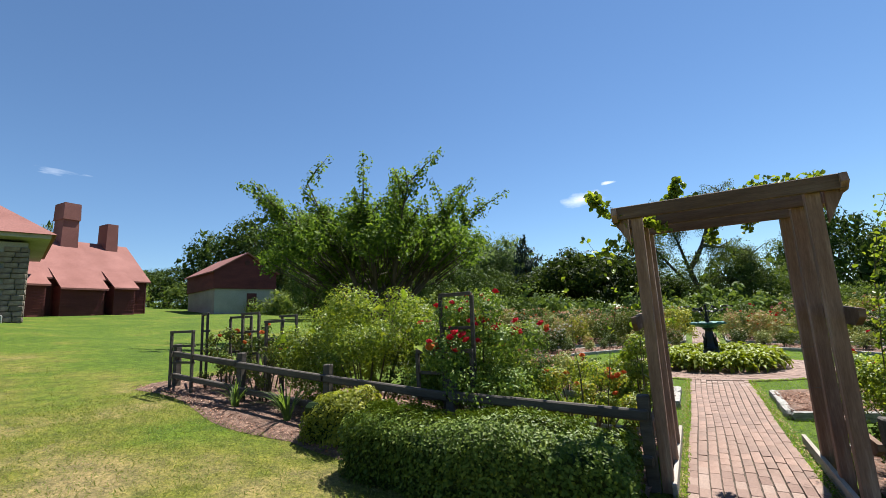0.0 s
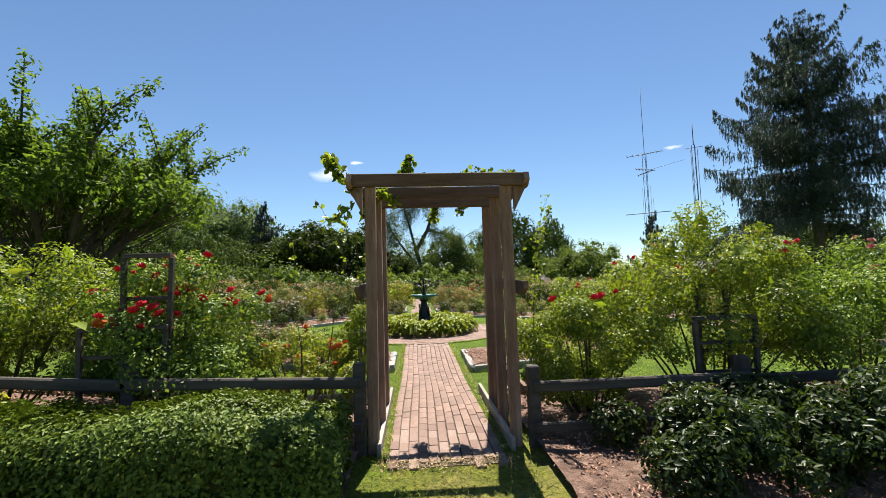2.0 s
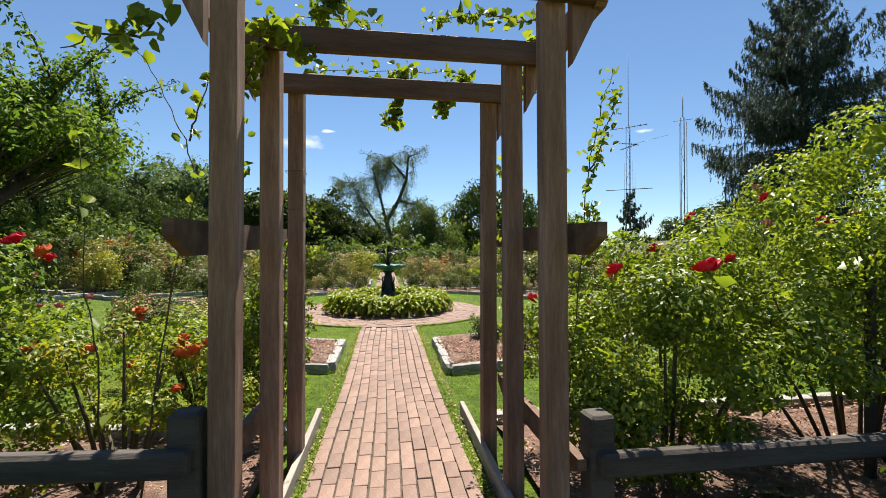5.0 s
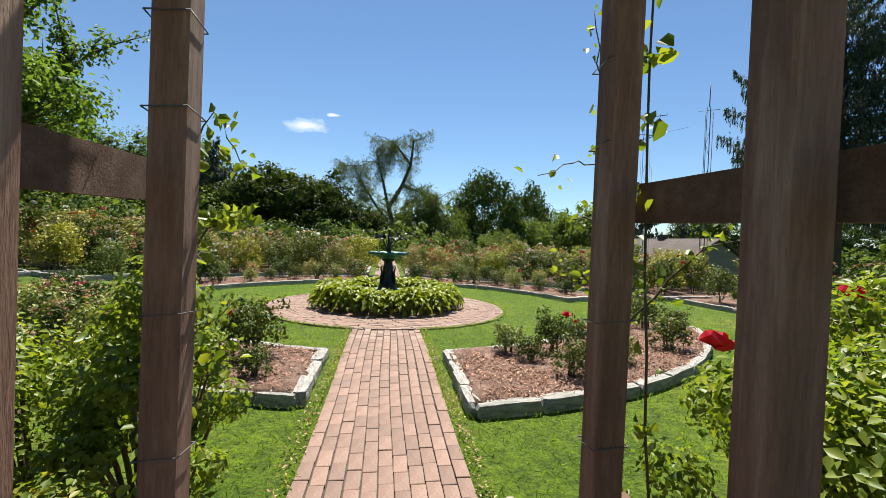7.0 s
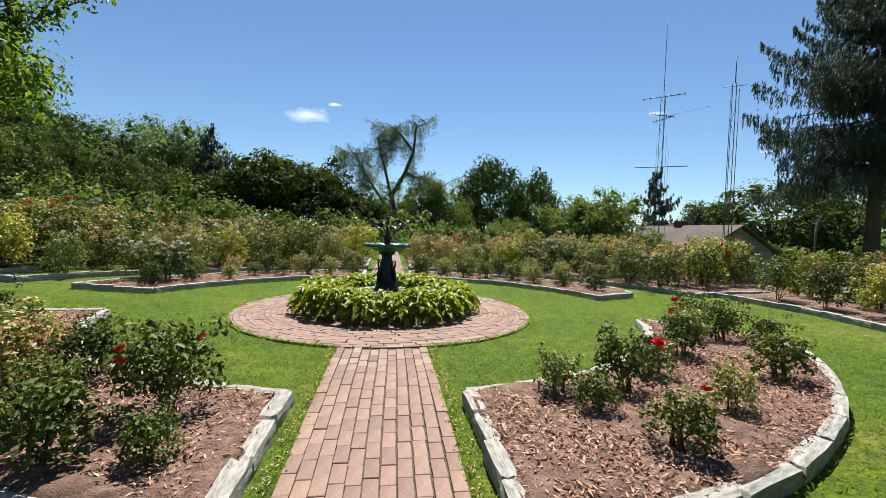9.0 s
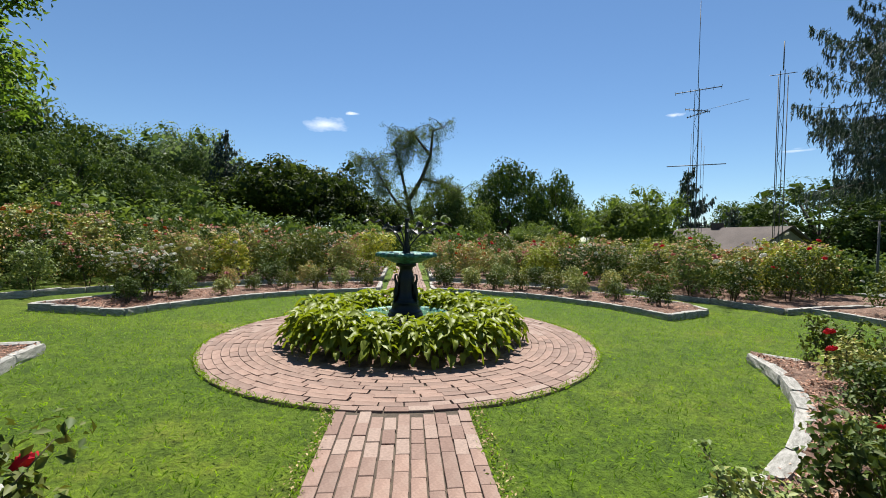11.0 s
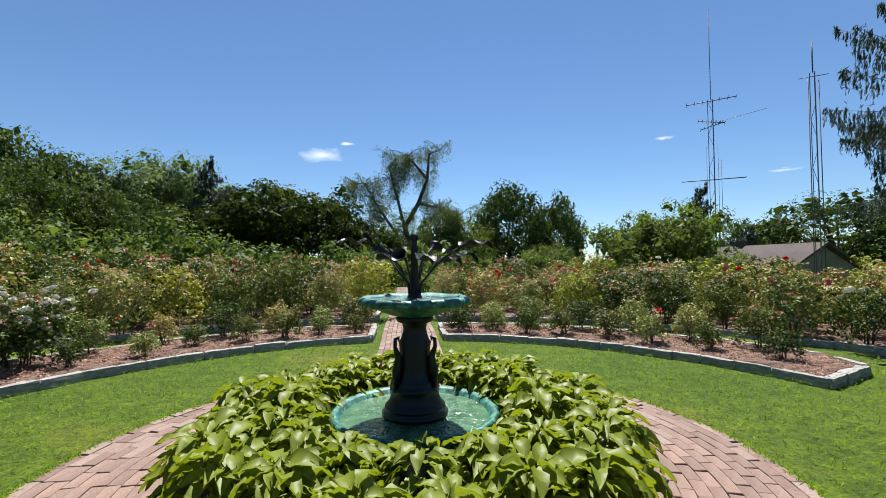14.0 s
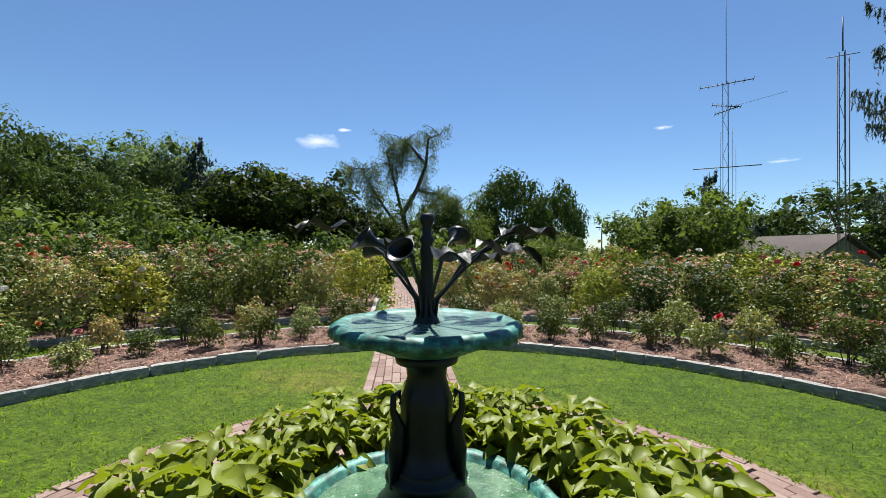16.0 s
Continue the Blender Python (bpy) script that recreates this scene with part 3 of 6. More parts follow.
fo = [polar(5.85, 107)] + [polar(6.3, 180 - a) for a in (66, 55, 42, 30, 18, 6.3)]
curved_bed("flower_bed_southeast", fi, fo, "curved mulched rose bed with a low stone edging", 5, chip=4500)
fi = [polar(4.75, 180 + a) for a in (8.5, 20, 32, 45, 58, 68, 72)]
fo = [polar(6.3, 180 + a) for a in (75, 66, 55, 42, 30, 18, 6.6)]
curved_bed("flower_bed_southwest", fi, fo, "curved mulched rose bed with a low stone edging", 6, chip=4500)
for nm, sgn, sd in (("flower_bed_outer_east", 1, 7), ("flower_bed_outer_west", -1, 8)):
    fi = [polar(7.5, 180 - sgn * a) for a in (6, 20, 35, 50, 65, 76)]
    fo = [polar(12.2, 180 - sgn * a) for a in (76, 65, 50, 35, 20, 4)]
    curved_bed(nm, fi, fo, "deep mulched rose bed behind a grass walk", sd, 0.07, True, 3000)
fi = [polar(8.2, a) for a in (58, 75, 90, 104)]
fo = [polar(11.5, a) for a in (104, 90, 75, 60)]
curved_bed("flower_bed_side_east", fi, fo, "mulched rose bed along the lawn's edge", 9, 0.05, True, 1500)
fi = [polar(8.6, -a) for a in (72, 85, 100, 112)]
fo = [polar(11.5, -a) for a in (112, 100, 85, 72)]
curved_bed("flower_bed_side_west", fi, fo, "mulched rose bed along the lawn's edge", 10, 0.05, True, 1500)

# beds behind and before the fence
for nm, x0, x1, sd in (("fence_bed_west", -9.3, -0.8, 11), ("fence_bed_east", 0.86, 7.0, 12)):
    ob = thing(nm, "mulched bed along the rail fence", "flower bed", kind="structure")
    bm = bmesh.new()
    nx = int((x1 - x0) / 0.3)
    ys = [1.75, 2.0, 2.3, 2.6, 2.9, 3.2, 3.6, 4.0, 4.4, 4.7]

    def front(x):
        return 1.9 + (0.2 * math.sin(x * 1.3) if x < -4.5 else 0.0) + 0.3 * max(0.0, min(1.0, (-x - 4.0) / 3.0)) - (0.5 if x > 0 else 0)

    def back(x):
        return 4.35 + (0.06 * abs(x) if x < 0 else 0.15)
    rows = []
    for j in range(10):
        row = []
        for i in range(nx + 1):
            x = x0 + (x1 - x0) * i / nx
            y = front(x) + (back(x) - front(x)) * j / 9
            edge = 0.0 if j in (0, 9) else 0.06 + 0.04 * noise.noise((x * 2, y * 2, 1))
            row.append(bm.verts.new((x, y, hill(x, y) + edge - 0.01)))
        rows.append(row)
    for a, b in zip(rows, rows[1:]):
        for i in range(nx):
            bm.faces.new((a[i], a[i + 1], b[i + 1], b[i]))
    part("mulch", bm, M_MULCH, ob, smooth=True)
    chips("bark_chips", lambda x, y: front(x) - 0.04 < y < back(x), x0, x1, 1.3, 4.9, 0.04, 9000, sd, ob)
    pts = [(x0 + (x1 - x0) * i / 8, back(x0 + (x1 - x0) * i / 8)) for i in range(9)]
    edging(ob, pts, 0.12, 0.12, sd)

# ---- arbour ----


def post_mesh(h, s=0.11):
    return mesh_of(new_box(-s / 2, s / 2, -s / 2, s / 2, 0, h, bevel=0.006), "post")


def build_arbour():
    a = thing("garden_arbour", "weathered wooden arbour of three frames over the brick path", "arbour")
    pm = post_mesh(2.58, 0.1)
    ys = (2.75, 3.36, 3.97)
    for y in ys:
        for x in ((-0.665 if y < 3 else -0.645), 0.69):
            part("post", pm, M_WOOD_SUNLIT, a, at=pose(x, y, -0.03, random.uniform(-0.5, 0.5), random.uniform(-0.5, 0.5), 0))
        bm = new_box(-0.88, 0.88, -0.024, 0.024, 2.495, 2.62, bevel=0.005)
        part("lintel", bm, M_WOODX_SHADED, a, at=pose(0, y - 0.082, 0, 0, 0.2, 0))
        for sx, px in ((-1, -0.69), (1, 0.715)):
            bm = prism(bmesh.new(), [(px + sx * 0.04, 2.24), (px + sx * 0.17, 2.5), (px + sx * 0.18, 2.62), (px + sx * 0.04, 2.62)], 0.05, "y", y - 0.055)
            part("bracket", bm, M_WOOD_SUNLIT, a)
    for sx, px in ((-1, -0.69), (1, 0.715)):
        x0 = px + sx * 0.155
        for name, z0, z1, y0, y1 in (("top_plate", 2.48, 2.615, 2.6, 4.15),):
            bm = prism(bmesh.new(), [(y0, z0 + 0.06), (y0 + 0.03, z1), (y1 - 0.03, z1), (y1, z0 + 0.06), (y1 - 0.07, z0), (y0 + 0.07, z0)], 0.05, "x", x0 - 0.025)
            part(name, bm, M_WOOD_SUNLIT, a)
        for name, z0, z1, y0, y1, up in (("side_rail", 1.42, 1.55, 2.52, 4.16, 0.055), ("lower_rail", 0.43, 0.55, 2.7, 4.02, 0.0)):
            bm = prism(bmesh.new(), [(y0, z0 + 0.07), (y0, z1), (y1, z1 + up), (y1, z0 + 0.07 + up), (y1 - 0.14, z0 + up), (y0 + 0.14, z0)], 0.04, "x", px + (0.057 if sx > 0 else -0.097))
            part(name, bm, M_WOODX_SHADED, a)
        part("base_board", new_box(-0.02, 0.02, 2.62, 4.75, -0.03, 0.1, bevel=0.004), M_BOARD, a, "pale grey board on edge", at=pose(px - sx * 0.08, 0, 0))
    # wires stapled round the posts
    for x in (-0.645, 0.69):
        for z in (0.75, 1.15, 1.72, 1.98):
            s = 0.059
            pts = [(x - s, 3.97 - s, z), (x + s, 3.97 - s, z + 0.01), (x + s, 3.97 + s, z), (x - s, 3.97 + s, z - 0.01), (x - s, 3.97 - s, z)]
            part("tie_wire", tube_mesh("tie_wire", [(pts, [0.0025] * 5)], 4), M_STEEL, a)
    return a


build_arbour()

# ---- fence ----


def build_fence(name, xs, label, top, high, low):
    f = thing(name, label, "fence")
    for x in xs:
        z = hill(x, 2.72)
        bm = new_box(-0.055, 0.055, -0.055, 0.055, -0.1, top, bevel=0.012)
        part("post", bm, M_RAIL_SHADED, f, at=pose(x, 2.72, z, 0, random.uniform(-1.5, 1.5), random.uniform(-6, 6)))
    for a, b in zip(xs, xs[1:]):
        for z, h in ((high, 0.1), (low, 0.09)):
            za, zb = hill(a, 2.72) + z, hill(b, 2.72) + z
            d = math.hypot(b - a, zb - za)
            bm = new_box(-d / 2 - 0.03, d / 2 + 0.03, -0.03, 0.03, -h / 2, h / 2, bevel=0.014)
            part("rail", bm, M_RAIL_SHADED, f, at=pose((a + b) / 2, 2.645, (za + zb) / 2 + random.uniform(-0.015, 0.015), 0, -math.degrees(math.atan2(zb - za, b - a)), 0))
    return f


build_fence("rail_fence", [-0.78, -2.85, -4.85, -6.8, -8.7], "weathered two-rail wooden fence beside the arbour, coloured dark for shade", 0.82, 0.64, 0.25)
build_fence("rail_fence", [0.87, 3.0, 5.2, 7.4], "weathered two-rail wooden fence beside the arbour, coloured dark for shade", 0.74, 0.54, 0.17)


def build_trellis(x, y, w, h, rz=0, rungs=(0.5, 0.78)):
    z = hill(x, y)
    t = thing("plant_trellis", "grey wooden post-and-rail trellis frame holding roses", "trellis", (x, y, z), rz)
    for sx in (-1, 1):
        part("upright", new_box(-0.022, 0.022, -0.022, 0.022, -0.05, h, bevel=0.004), M_RAIL_SHADED, t, at=pose(sx * w / 2, 0, 0, 0, random.uniform(-1.5, 1.5), 0))
    part("top_rail", new_box(-w / 2 - 0.03, w / 2 + 0.03, -0.024, 0.024, 0, 0.045, bevel=0.004), M_RAIL_SHADED, t, at=pose(0, 0, h))
    for r in rungs:
        part("rung", new_box(-w / 2 - 0.02, w / 2 + 0.02, 0.022, 0.05, -0.02, 0.02, bevel=0.003), M_RAIL_SHADED, t, at=pose(0, 0, h * r))
    return t


build_trellis(-2.86, 2.95, 0.4, 1.8)
build_trellis(-3.0, 2.85, 0.72, 1.1, 4)
build_trellis(2.98, 2.9, 0.62, 1.08)
build_trellis(3.1, 3.25, 0.4, 1.4, 8)
for tx, ty, tw, th in ((-8.5, 3.1, 0.5, 1.35), (-8.1, 3.6, 0.42, 1.3), (-7.4, 3.3, 0.36, 1.4), (-7.2, 4.0, 0.42, 1.35), (-8.35, 2.6, 0.6, 1.05), (-6.6, 3.2, 0.5, 1.3)):
    build_trellis(tx, ty, tw, th, random.uniform(-25, 25))

# ---- fountain ----


def build_fountain():
    f = thing("garden_fountain", "green bronze tiered garden fountain with calla lily jets", "fountain", (CX, CY + 0.2, 0))
    f.scale = (1.05, 1.05, 0.99)
    bm = lathe(bmesh.new(), [(0.25, 0.0), (0.46, 0.03), (0.52, 0.12), (0.585, 0.22), (0.61, 0.28), (0.585, 0.3), (0.545, 0.28), (0.52, 0.22), (0.4, 0.18), (0.25, 0.18)], 48,
               lambda i, a, r, z: (r * (1 + (0.012 * math.cos(a * 24) if i in (3, 4, 5) else 0)), z))
    part("lower_basin", bm, M_VERD, f, "green patinated round basin", smooth=True)
    bm = lathe(bmesh.new(), [(0.2, 0.25), (0.3, 0.25), (0.535, 0.25)], 48)
    part("basin_floor", lathe(bmesh.new(), [(0.2, 0.185), (0.4, 0.185), (0.488, 0.19)], 40), M_BASIN, f, "pale green basin floor")
    part("lower_water", bm, M_POOL, f, "rippled clear water", smooth=True)
    bm = lathe(bmesh.new(), [(0.0, 0.17), (0.225, 0.17), (0.225, 0.25), (0.238, 0.265), (0.24, 0.28), (0.226, 0.295), (0.212, 0.3), (0.22, 0.315), (0.218, 0.33), (0.2, 0.345), (0.19, 0.36), (0.176, 0.4), (0.17, 0.44), (0.178, 0.455), (0.17, 0.47), (0.152, 0.48), (0.15, 0.51)], 40)
    part("plinth", bm, M_BRONZE, f, smooth=True)
    bm = lathe(bmesh.new(), [(0.15, 0.5), (0.128, 0.53), (0.114, 0.6), (0.108, 0.72), (0.112, 0.8), (0.098, 0.84), (0.084, 0.9), (0.09, 0.945), (0.132, 0.965), (0.138, 0.99), (0.128, 1.005), (0.09, 1.02), (0.085, 1.05)], 32,
               lambda i, a, r, z: (r * (1 + (0.03 * math.cos(a * 8) if 0 < i < 5 else 0)), z))
    part("column", bm, M_BRONZE, f, "dark bronze fluted column", smooth=True)
    # three herons round the column, as plain stems and bodies
    for k in range(3):
        a = radians(90 + 120 * k)
        runs = []
        c, s = math.cos(a), math.sin(a)

        def at(r, z):
            return (c * r, s * r, z)
        runs.append(([at(0.165, 0.44), at(0.15, 0.6), at(0.135, 0.7), at(0.165, 0.78), at(0.162, 0.84), at(0.138, 0.85), at(0.128, 0.8)], [0.016, 0.034, 0.026, 0.014, 0.013, 0.014, 0.005]))
        part("bird_ornament", tube_mesh("bird_ornament", runs, 8), M_BRONZE, f)

    def shell(i, a, r, z):
        if i in (5, 6, 7, 8):
            k = 0.5 + 0.5 * math.cos(a * 8)
            q = 0.5 + 0.5 * math.cos(a * 40)
            return r * (1 + 0.006 * k + 0.016 * q), z - 0.006 * k - 0.012 * q * (i == 6)
        return r, z
    bm = lathe(bmesh.new(), [(0.0, 0.995), (0.1, 0.995), (0.19, 1.02), (0.28, 1.06), (0.345, 1.09), (0.38, 1.097), (0.404, 1.112), (0.4, 1.142), (0.375, 1.156), (0.345, 1.148), (0.3, 1.125), (0.0, 1.115)], 160, shell)
    part("upper_bowl", bm, M_VERD, f, "green patinated bowl with a scalloped leaf rim", smooth=True)
    part("upper_water", lathe(bmesh.new(), [(0.0, 1.142), (0.2, 1.142), (0.345, 1.142)], 40), M_WATER, f, "rippled clear water", smooth=True)
    bm = lathe(bmesh.new(), [(0.0, 1.11), (0.07, 1.12), (0.055, 1.15), (0.036, 1.19), (0.03, 1.28), (0.026, 1.42), (0.03, 1.47), (0.024, 1.5), (0.034, 1.52), (0.022, 1.54), (0.02, 1.58), (0.034, 1.61), (0.03, 1.64), (0.0, 1.64)], 20)
    part("spout", bm, M_BRONZE, f, smooth=True)
    flowers = ((200, 0.2, 1.5, 1), (238, 0.13, 1.45, 1), (170, 0.3, 1.58, 0), (10, 0.32, 1.56, 0), (335, 0.22, 1.48, 0), (60, 0.26, 1.53, 1), (110, 0.24, 1.52, 0), (285, 0.17, 1.45, 0), (140, 0.22, 1.46, 1), (30, 0.18, 1.43, 0))
    for a, r, z, kind in flowers:
        a, r = radians(a), r * (1.3 if not kind else 1.1)
        c, s = math.cos(a), math.sin(a)
        pts = [(c * 0.035, s * 0.035, 1.14), (c * 0.05, s * 0.05, 1.25), (c * r * 0.5, s * r * 0.5, z - 0.12), (c * r * 0.85, s * r * 0.85, z - 0.02), (c * r, s * r, z)]
        st = part("lily_stem", tube_mesh("lily_stem", [(pts, [0.009, 0.008, 0.008, 0.008, 0.007])], 6), M_BRONZE, f)
        bm = bmesh.new()
        if kind:
            lathe(bm, [(0.008, -0.03), (0.02, 0.02), (0.034, 0.05), (0.055, 0.075), (0.062, 0.078), (0.052, 0.07), (0.03, 0.045), (0.01, 0.0)], 18, lambda i, q, rr, zz: (rr * (1 + 0.12 * math.cos(q)), zz + (0.016 * math.cos(q) if i > 2 else 0)))
            m = Matrix.Translation((c * r, s * r, z)) @ Matrix.Rotation(a, 4, "Z") @ Matrix.Rotation(radians(68), 4, "Y")
        else:
            n = 10
            rows = []
            for i in range(n + 1):
                u = i / n
                half = 0.07 * math.sin(math.pi * min(1, u * 0.93 + 0.07)) ** 0.8
                rows.append([bm.verts.new((u * 0.27 - 0.07, w * half, 0.024 * math.sin(u * 11 + w * 1.5) - 0.05 * u * u + 0.02 * abs(w))) for w in (-1, -0.5, 0, 0.5, 1)])
            for p, q in zip(rows, rows[1:]):
                for j in range(4):
                    bm.faces.new((p[j], p[j + 1], q[j + 1], q[j]))
            bmesh.ops.solidify(bm, geom=bm.faces[:], thickness=0.006)
            m = Matrix.Translation((c * r, s * r, z)) @ Matrix.Rotation(a, 4, "Z") @ Matrix.Rotation(radians(random.uniform(-14, 8)), 4, "Y")
        part("lily_leaf" if not kind else "lily_bloom", bm, M_BRONZE, st, at=m, smooth=True)
    return f


build_fountain()
pl = thing("garden_plaque", "small dark plaque on a stake among the hostas", "plaque", (0.04, CY - 0.9, 0))
part("stake", new_box(-0.012, 0.012, -0.012, 0.012, 0, 0.33), M_BRONZE, pl)
part("plate", new_box(-0.11, 0.11, -0.008, 0.008, 0, 0.12, bevel=0.003), M_BRONZE, pl, at=pose(0, -0.01, 0.3, -35))

litter = np.random.default_rng(5)


def path_litter():
    n = 2800
    y = litter.uniform(2.6, CY - RING_OUT, n)
    side = np.where(litter.random(n) < 0.5, -1, 1)
    off = litter.normal(0.0, 0.034, n)
    start = litter.random(n) < 0.32
    y = np.where(start, litter.normal(2.4, 0.09, n), y)
    off = np.where(start, litter.uniform(-2 * W - 0.1, 0.05, n), off)
    P = np.column_stack([side * (W + 0.05 + off), y, litter.uniform(0.008, 0.03, n)])
    N = litter.normal(size=(n, 3)) * 0.5 + np.array([0, 0, 1.0])
    ob = part("leaf_litter", leaves_mesh("leaf_litter", P, N, litter.uniform(0.01, 0.034, n), 0.45, litter, 0, 0.08), M_LITTER)
    tagged(ob, "dry tan leaves and clippings along the path's edges", "leaf litter", kind="stuff")


path_litter()

# ---- planting ----


def rose_meshes(seed, h, w, n, leaf, red):
    rng = np.random.default_rng(seed)
    rr = random.Random(seed)
    runs, tips = [], []
    for k in range(9):
        a = rr.uniform(0, 6.28)
        lean = rr.uniform(0.25, 1.0) * w * 0.5
        top = h * rr.uniform(0.6, 1.0)
        pts = [(0.04 * math.cos(a), 0.04 * math.sin(a), -0.03)]
        for i in (1, 2, 3, 4):
            u = i / 4
            pts.append((math.cos(a) * lean * u ** 1.2 + rr.uniform(-0.03, 0.03), math.sin(a) * lean * u ** 1.2 + rr.uniform(-0.03, 0.03), top * u))
        runs.append((pts, [0.011, 0.009, 0.007, 0.005, 0.003]))
        tips += [pts[4], pts[3], pts[2]] if top > 0.55 * h else [pts[4], pts[3]]
    centres, radii = list(tips), [w * rr.uniform(0.08, 0.14) for _ in tips]
    for i in range(30):
        u = 0.08 + 0.9 * (i + rr.random()) / 30
        a, q = i * 2.399 + rr.uniform(-0.4, 0.4), math.sqrt(1 - u * u) * rr.uniform(0.75, 1.1)
        centres.append((math.cos(a) * q * w * 0.4, math.sin(a) * q * w * 0.4, h * (0.12 + 0.78 * u * rr.uniform(0.85, 1.1))))
        radii.append(w * rr.uniform(0.09, 0.17))
    foliage = clumps_to_leaves("foliage", rng, centres, radii, n / len(centres), leaf, 0.85, 0.35, 0.62, 0.6, 0.6, False, 3, 0.42)
    canes = [tube_mesh("cane", [r], 4) for r in runs[:5]]
    # spent blooms: loose rosettes of petals on the upper clumps
    P, N = [], []
    top = [(c, r) for c, r in zip(centres, radii) if c[2] > h * 0.45]
    for _ in range(60):
        c, r = top[rr.randrange(len(top))]
        d = Vector((rr.uniform(-1, 1), rr.uniform(-1, 1), rr.uniform(0.2, 1.2))).normalized()
        p = Vector(c) + d * r * 1.05
        for _ in range(6):
            P.append(tuple(p + Vector((rr.uniform(-1, 1), rr.uniform(-1, 1), rr.uniform(-0.6, 0.8))) * leaf * 0.45))
            N.append((d.x + rr.uniform(-0.9, 0.9), d.y + rr.uniform(-0.9, 0.9), d.z + rr.uniform(-0.3, 0.9)))
    faded = leaves_mesh("faded_bloom", np.array(P), np.array(N), leaf * rng.uniform(0.35, 0.75, len(P)), 0.85, rng, 0.0, 0.2)
    return canes, foliage, tips, faded


def bloom_mesh(seed, size, mat):
    """A full rose: ruffled petal rings in one folded surface."""
    rr = random.Random(seed)
    ph = [rr.uniform(0, 6.28) for _ in range(12)]
    prof = [(0.0, 0.42), (0.12, 0.44), (0.14, 0.28), (0.3, 0.4), (0.32, 0.18), (0.52, 0.24), (0.48, 0.02), (0.0, -0.1)]
    bm = lathe(bmesh.new(), [(r * size, z * size) for r, z in prof], 9, lambda i, a, r, z: (r * (1 + 0.16 * math.sin(5 * a + ph[i])), z + 0.07 * size * math.sin(3 * a + ph[i])))
    me = mesh_of(bm, "bloom")
    me.materials.append(mat)
    return me


BLOOM = {k: [bloom_mesh(i, s, m) for i, s in ((1, 0.075), (2, 0.095))] for k, m in (("red", M_RED), ("orange", M_ORANGE), ("white", M_WHITE), ("pink", M_PINK), ("yellow", M_YELLOW))}
ROSE = {}


def rose(x, y, h, kind, seed, z=0.08, colour="", blooms=0, group="roses in the beds", size=1.0):
    """kind: green or bronze. Heights are bucketed, so that alike bushes share a mesh."""
    rr = random.Random(seed)
    grade = "low" if h < 0.55 else "mid" if h < 0.95 else "tall"
    key = (grade, kind, seed % 3)
    if key not in ROSE:
        hh, ww, nn, lf = {"low": (0.45, 0.5, 800, 0.04), "mid": (0.8, 0.9, 1300, 0.054), "tall": (1.25, 1.25, 1500, 0.068)}[grade]
        c, fo_, tips, fade = rose_meshes(seed % 3 + {"bronze": 10, "gold": 17}.get(kind, 0) + len(grade) * 7, hh, ww, nn, lf, 0)
        for q in c:
            q.materials.append(M_CANE)
        fo_.materials.append({"bronze": M_ROSE_RED, "gold": M_ROSE_GOLD}.get(kind, M_ROSE))
        fade.materials.append(M_FADED)
        ROSE[key] = (c, fo_, tips, hh, fade)
    c, fo_, tips, hh, fade = ROSE[key]
    lab = {"low": "low", "mid": "bushy", "tall": "tall"}[grade] + {"bronze": " rose bush with bronze-green leaves", "gold": " rose bush with yellow-green leaves"}.get(kind, " green rose bush") + ((" and %s blooms" % colour) if blooms else " on bark mulch")
    t = thing("rose_bush", lab, "rose bush", (x, y, z + hill(x, y)), rr.uniform(0, 360), group)
    s = h / hh
    t.scale = (s * rr.uniform(0.9, 1.15), s * rr.uniform(0.9, 1.15), s)
    for q in c:
        part("cane", q, None, t)
    part("foliage", fo_, None, t)
    if grade != "low" and rr.random() < 0.6:
        part("faded_bloom", fade, None, t, "faded pink and cream blooms")["kind"] = "stuff"
    for i in range(blooms):
        p = tips[rr.randrange(len(tips))]
        part("bloom", rr.choice(BLOOM[colour]), None, t, at=pose(p[0] * 1.3 + rr.uniform(-0.09, 0.09), p[1] * 1.3 + rr.uniform(-0.09, 0.09), p[2] + rr.uniform(0.08, 0.24), rr.uniform(-35, 35), rr.uniform(-35, 35), 0) @ Matrix.Scale(size, 4))
    return t


# near beds
for i, (x, y, h) in enumerate(((1.45, 7.6, 0.42), (1.6, 7.25, 0.36), (2.05, 7.66, 0.6), (2.55, 8.0, 0.45), (3.3, 8.62, 0.6), (1.85, 6.68, 0.45), (2.67, 7.2, 0.42), (3.75, 7.85, 0.54), (4.35, 9.3, 0.6), (3.85, 9.3, 0.54), (4.5, 8.8, 0.5), (4.4, 10.0, 0.6))):
    rose(x, y, h * 0.86, "green" if i % 3 else "bronze", 20 + i, colour="red", blooms=2 if i in (3, 5, 9) else 0)
for i, (x, y, h) in enumerate(((-1.45, 7.4, 0.68), (-1.75, 6.75, 0.5), (-2.1, 7.2, 0.45), (-2.75, 7.95, 0.6), (-2.4, 8.1, 0.5), (-3.1, 8.2, 0.62), (-3.3, 7.6, 0.6), (-3.8, 8.6, 0.6), (-2.6, 6.95, 0.66), (-4.3, 9.4, 0.6), (-3.9, 8.0, 0.7), (-4.9, 9.8, 0.65), (-1.2, 6.75, 0.3))):
    rose(x, y, h, "bronze" if i in (3, 5, 8, 10) else "green", 60 + i, colour="red" if i % 2 == 0 else "pink", blooms=3 if i in (0, 3, 7) else 0)
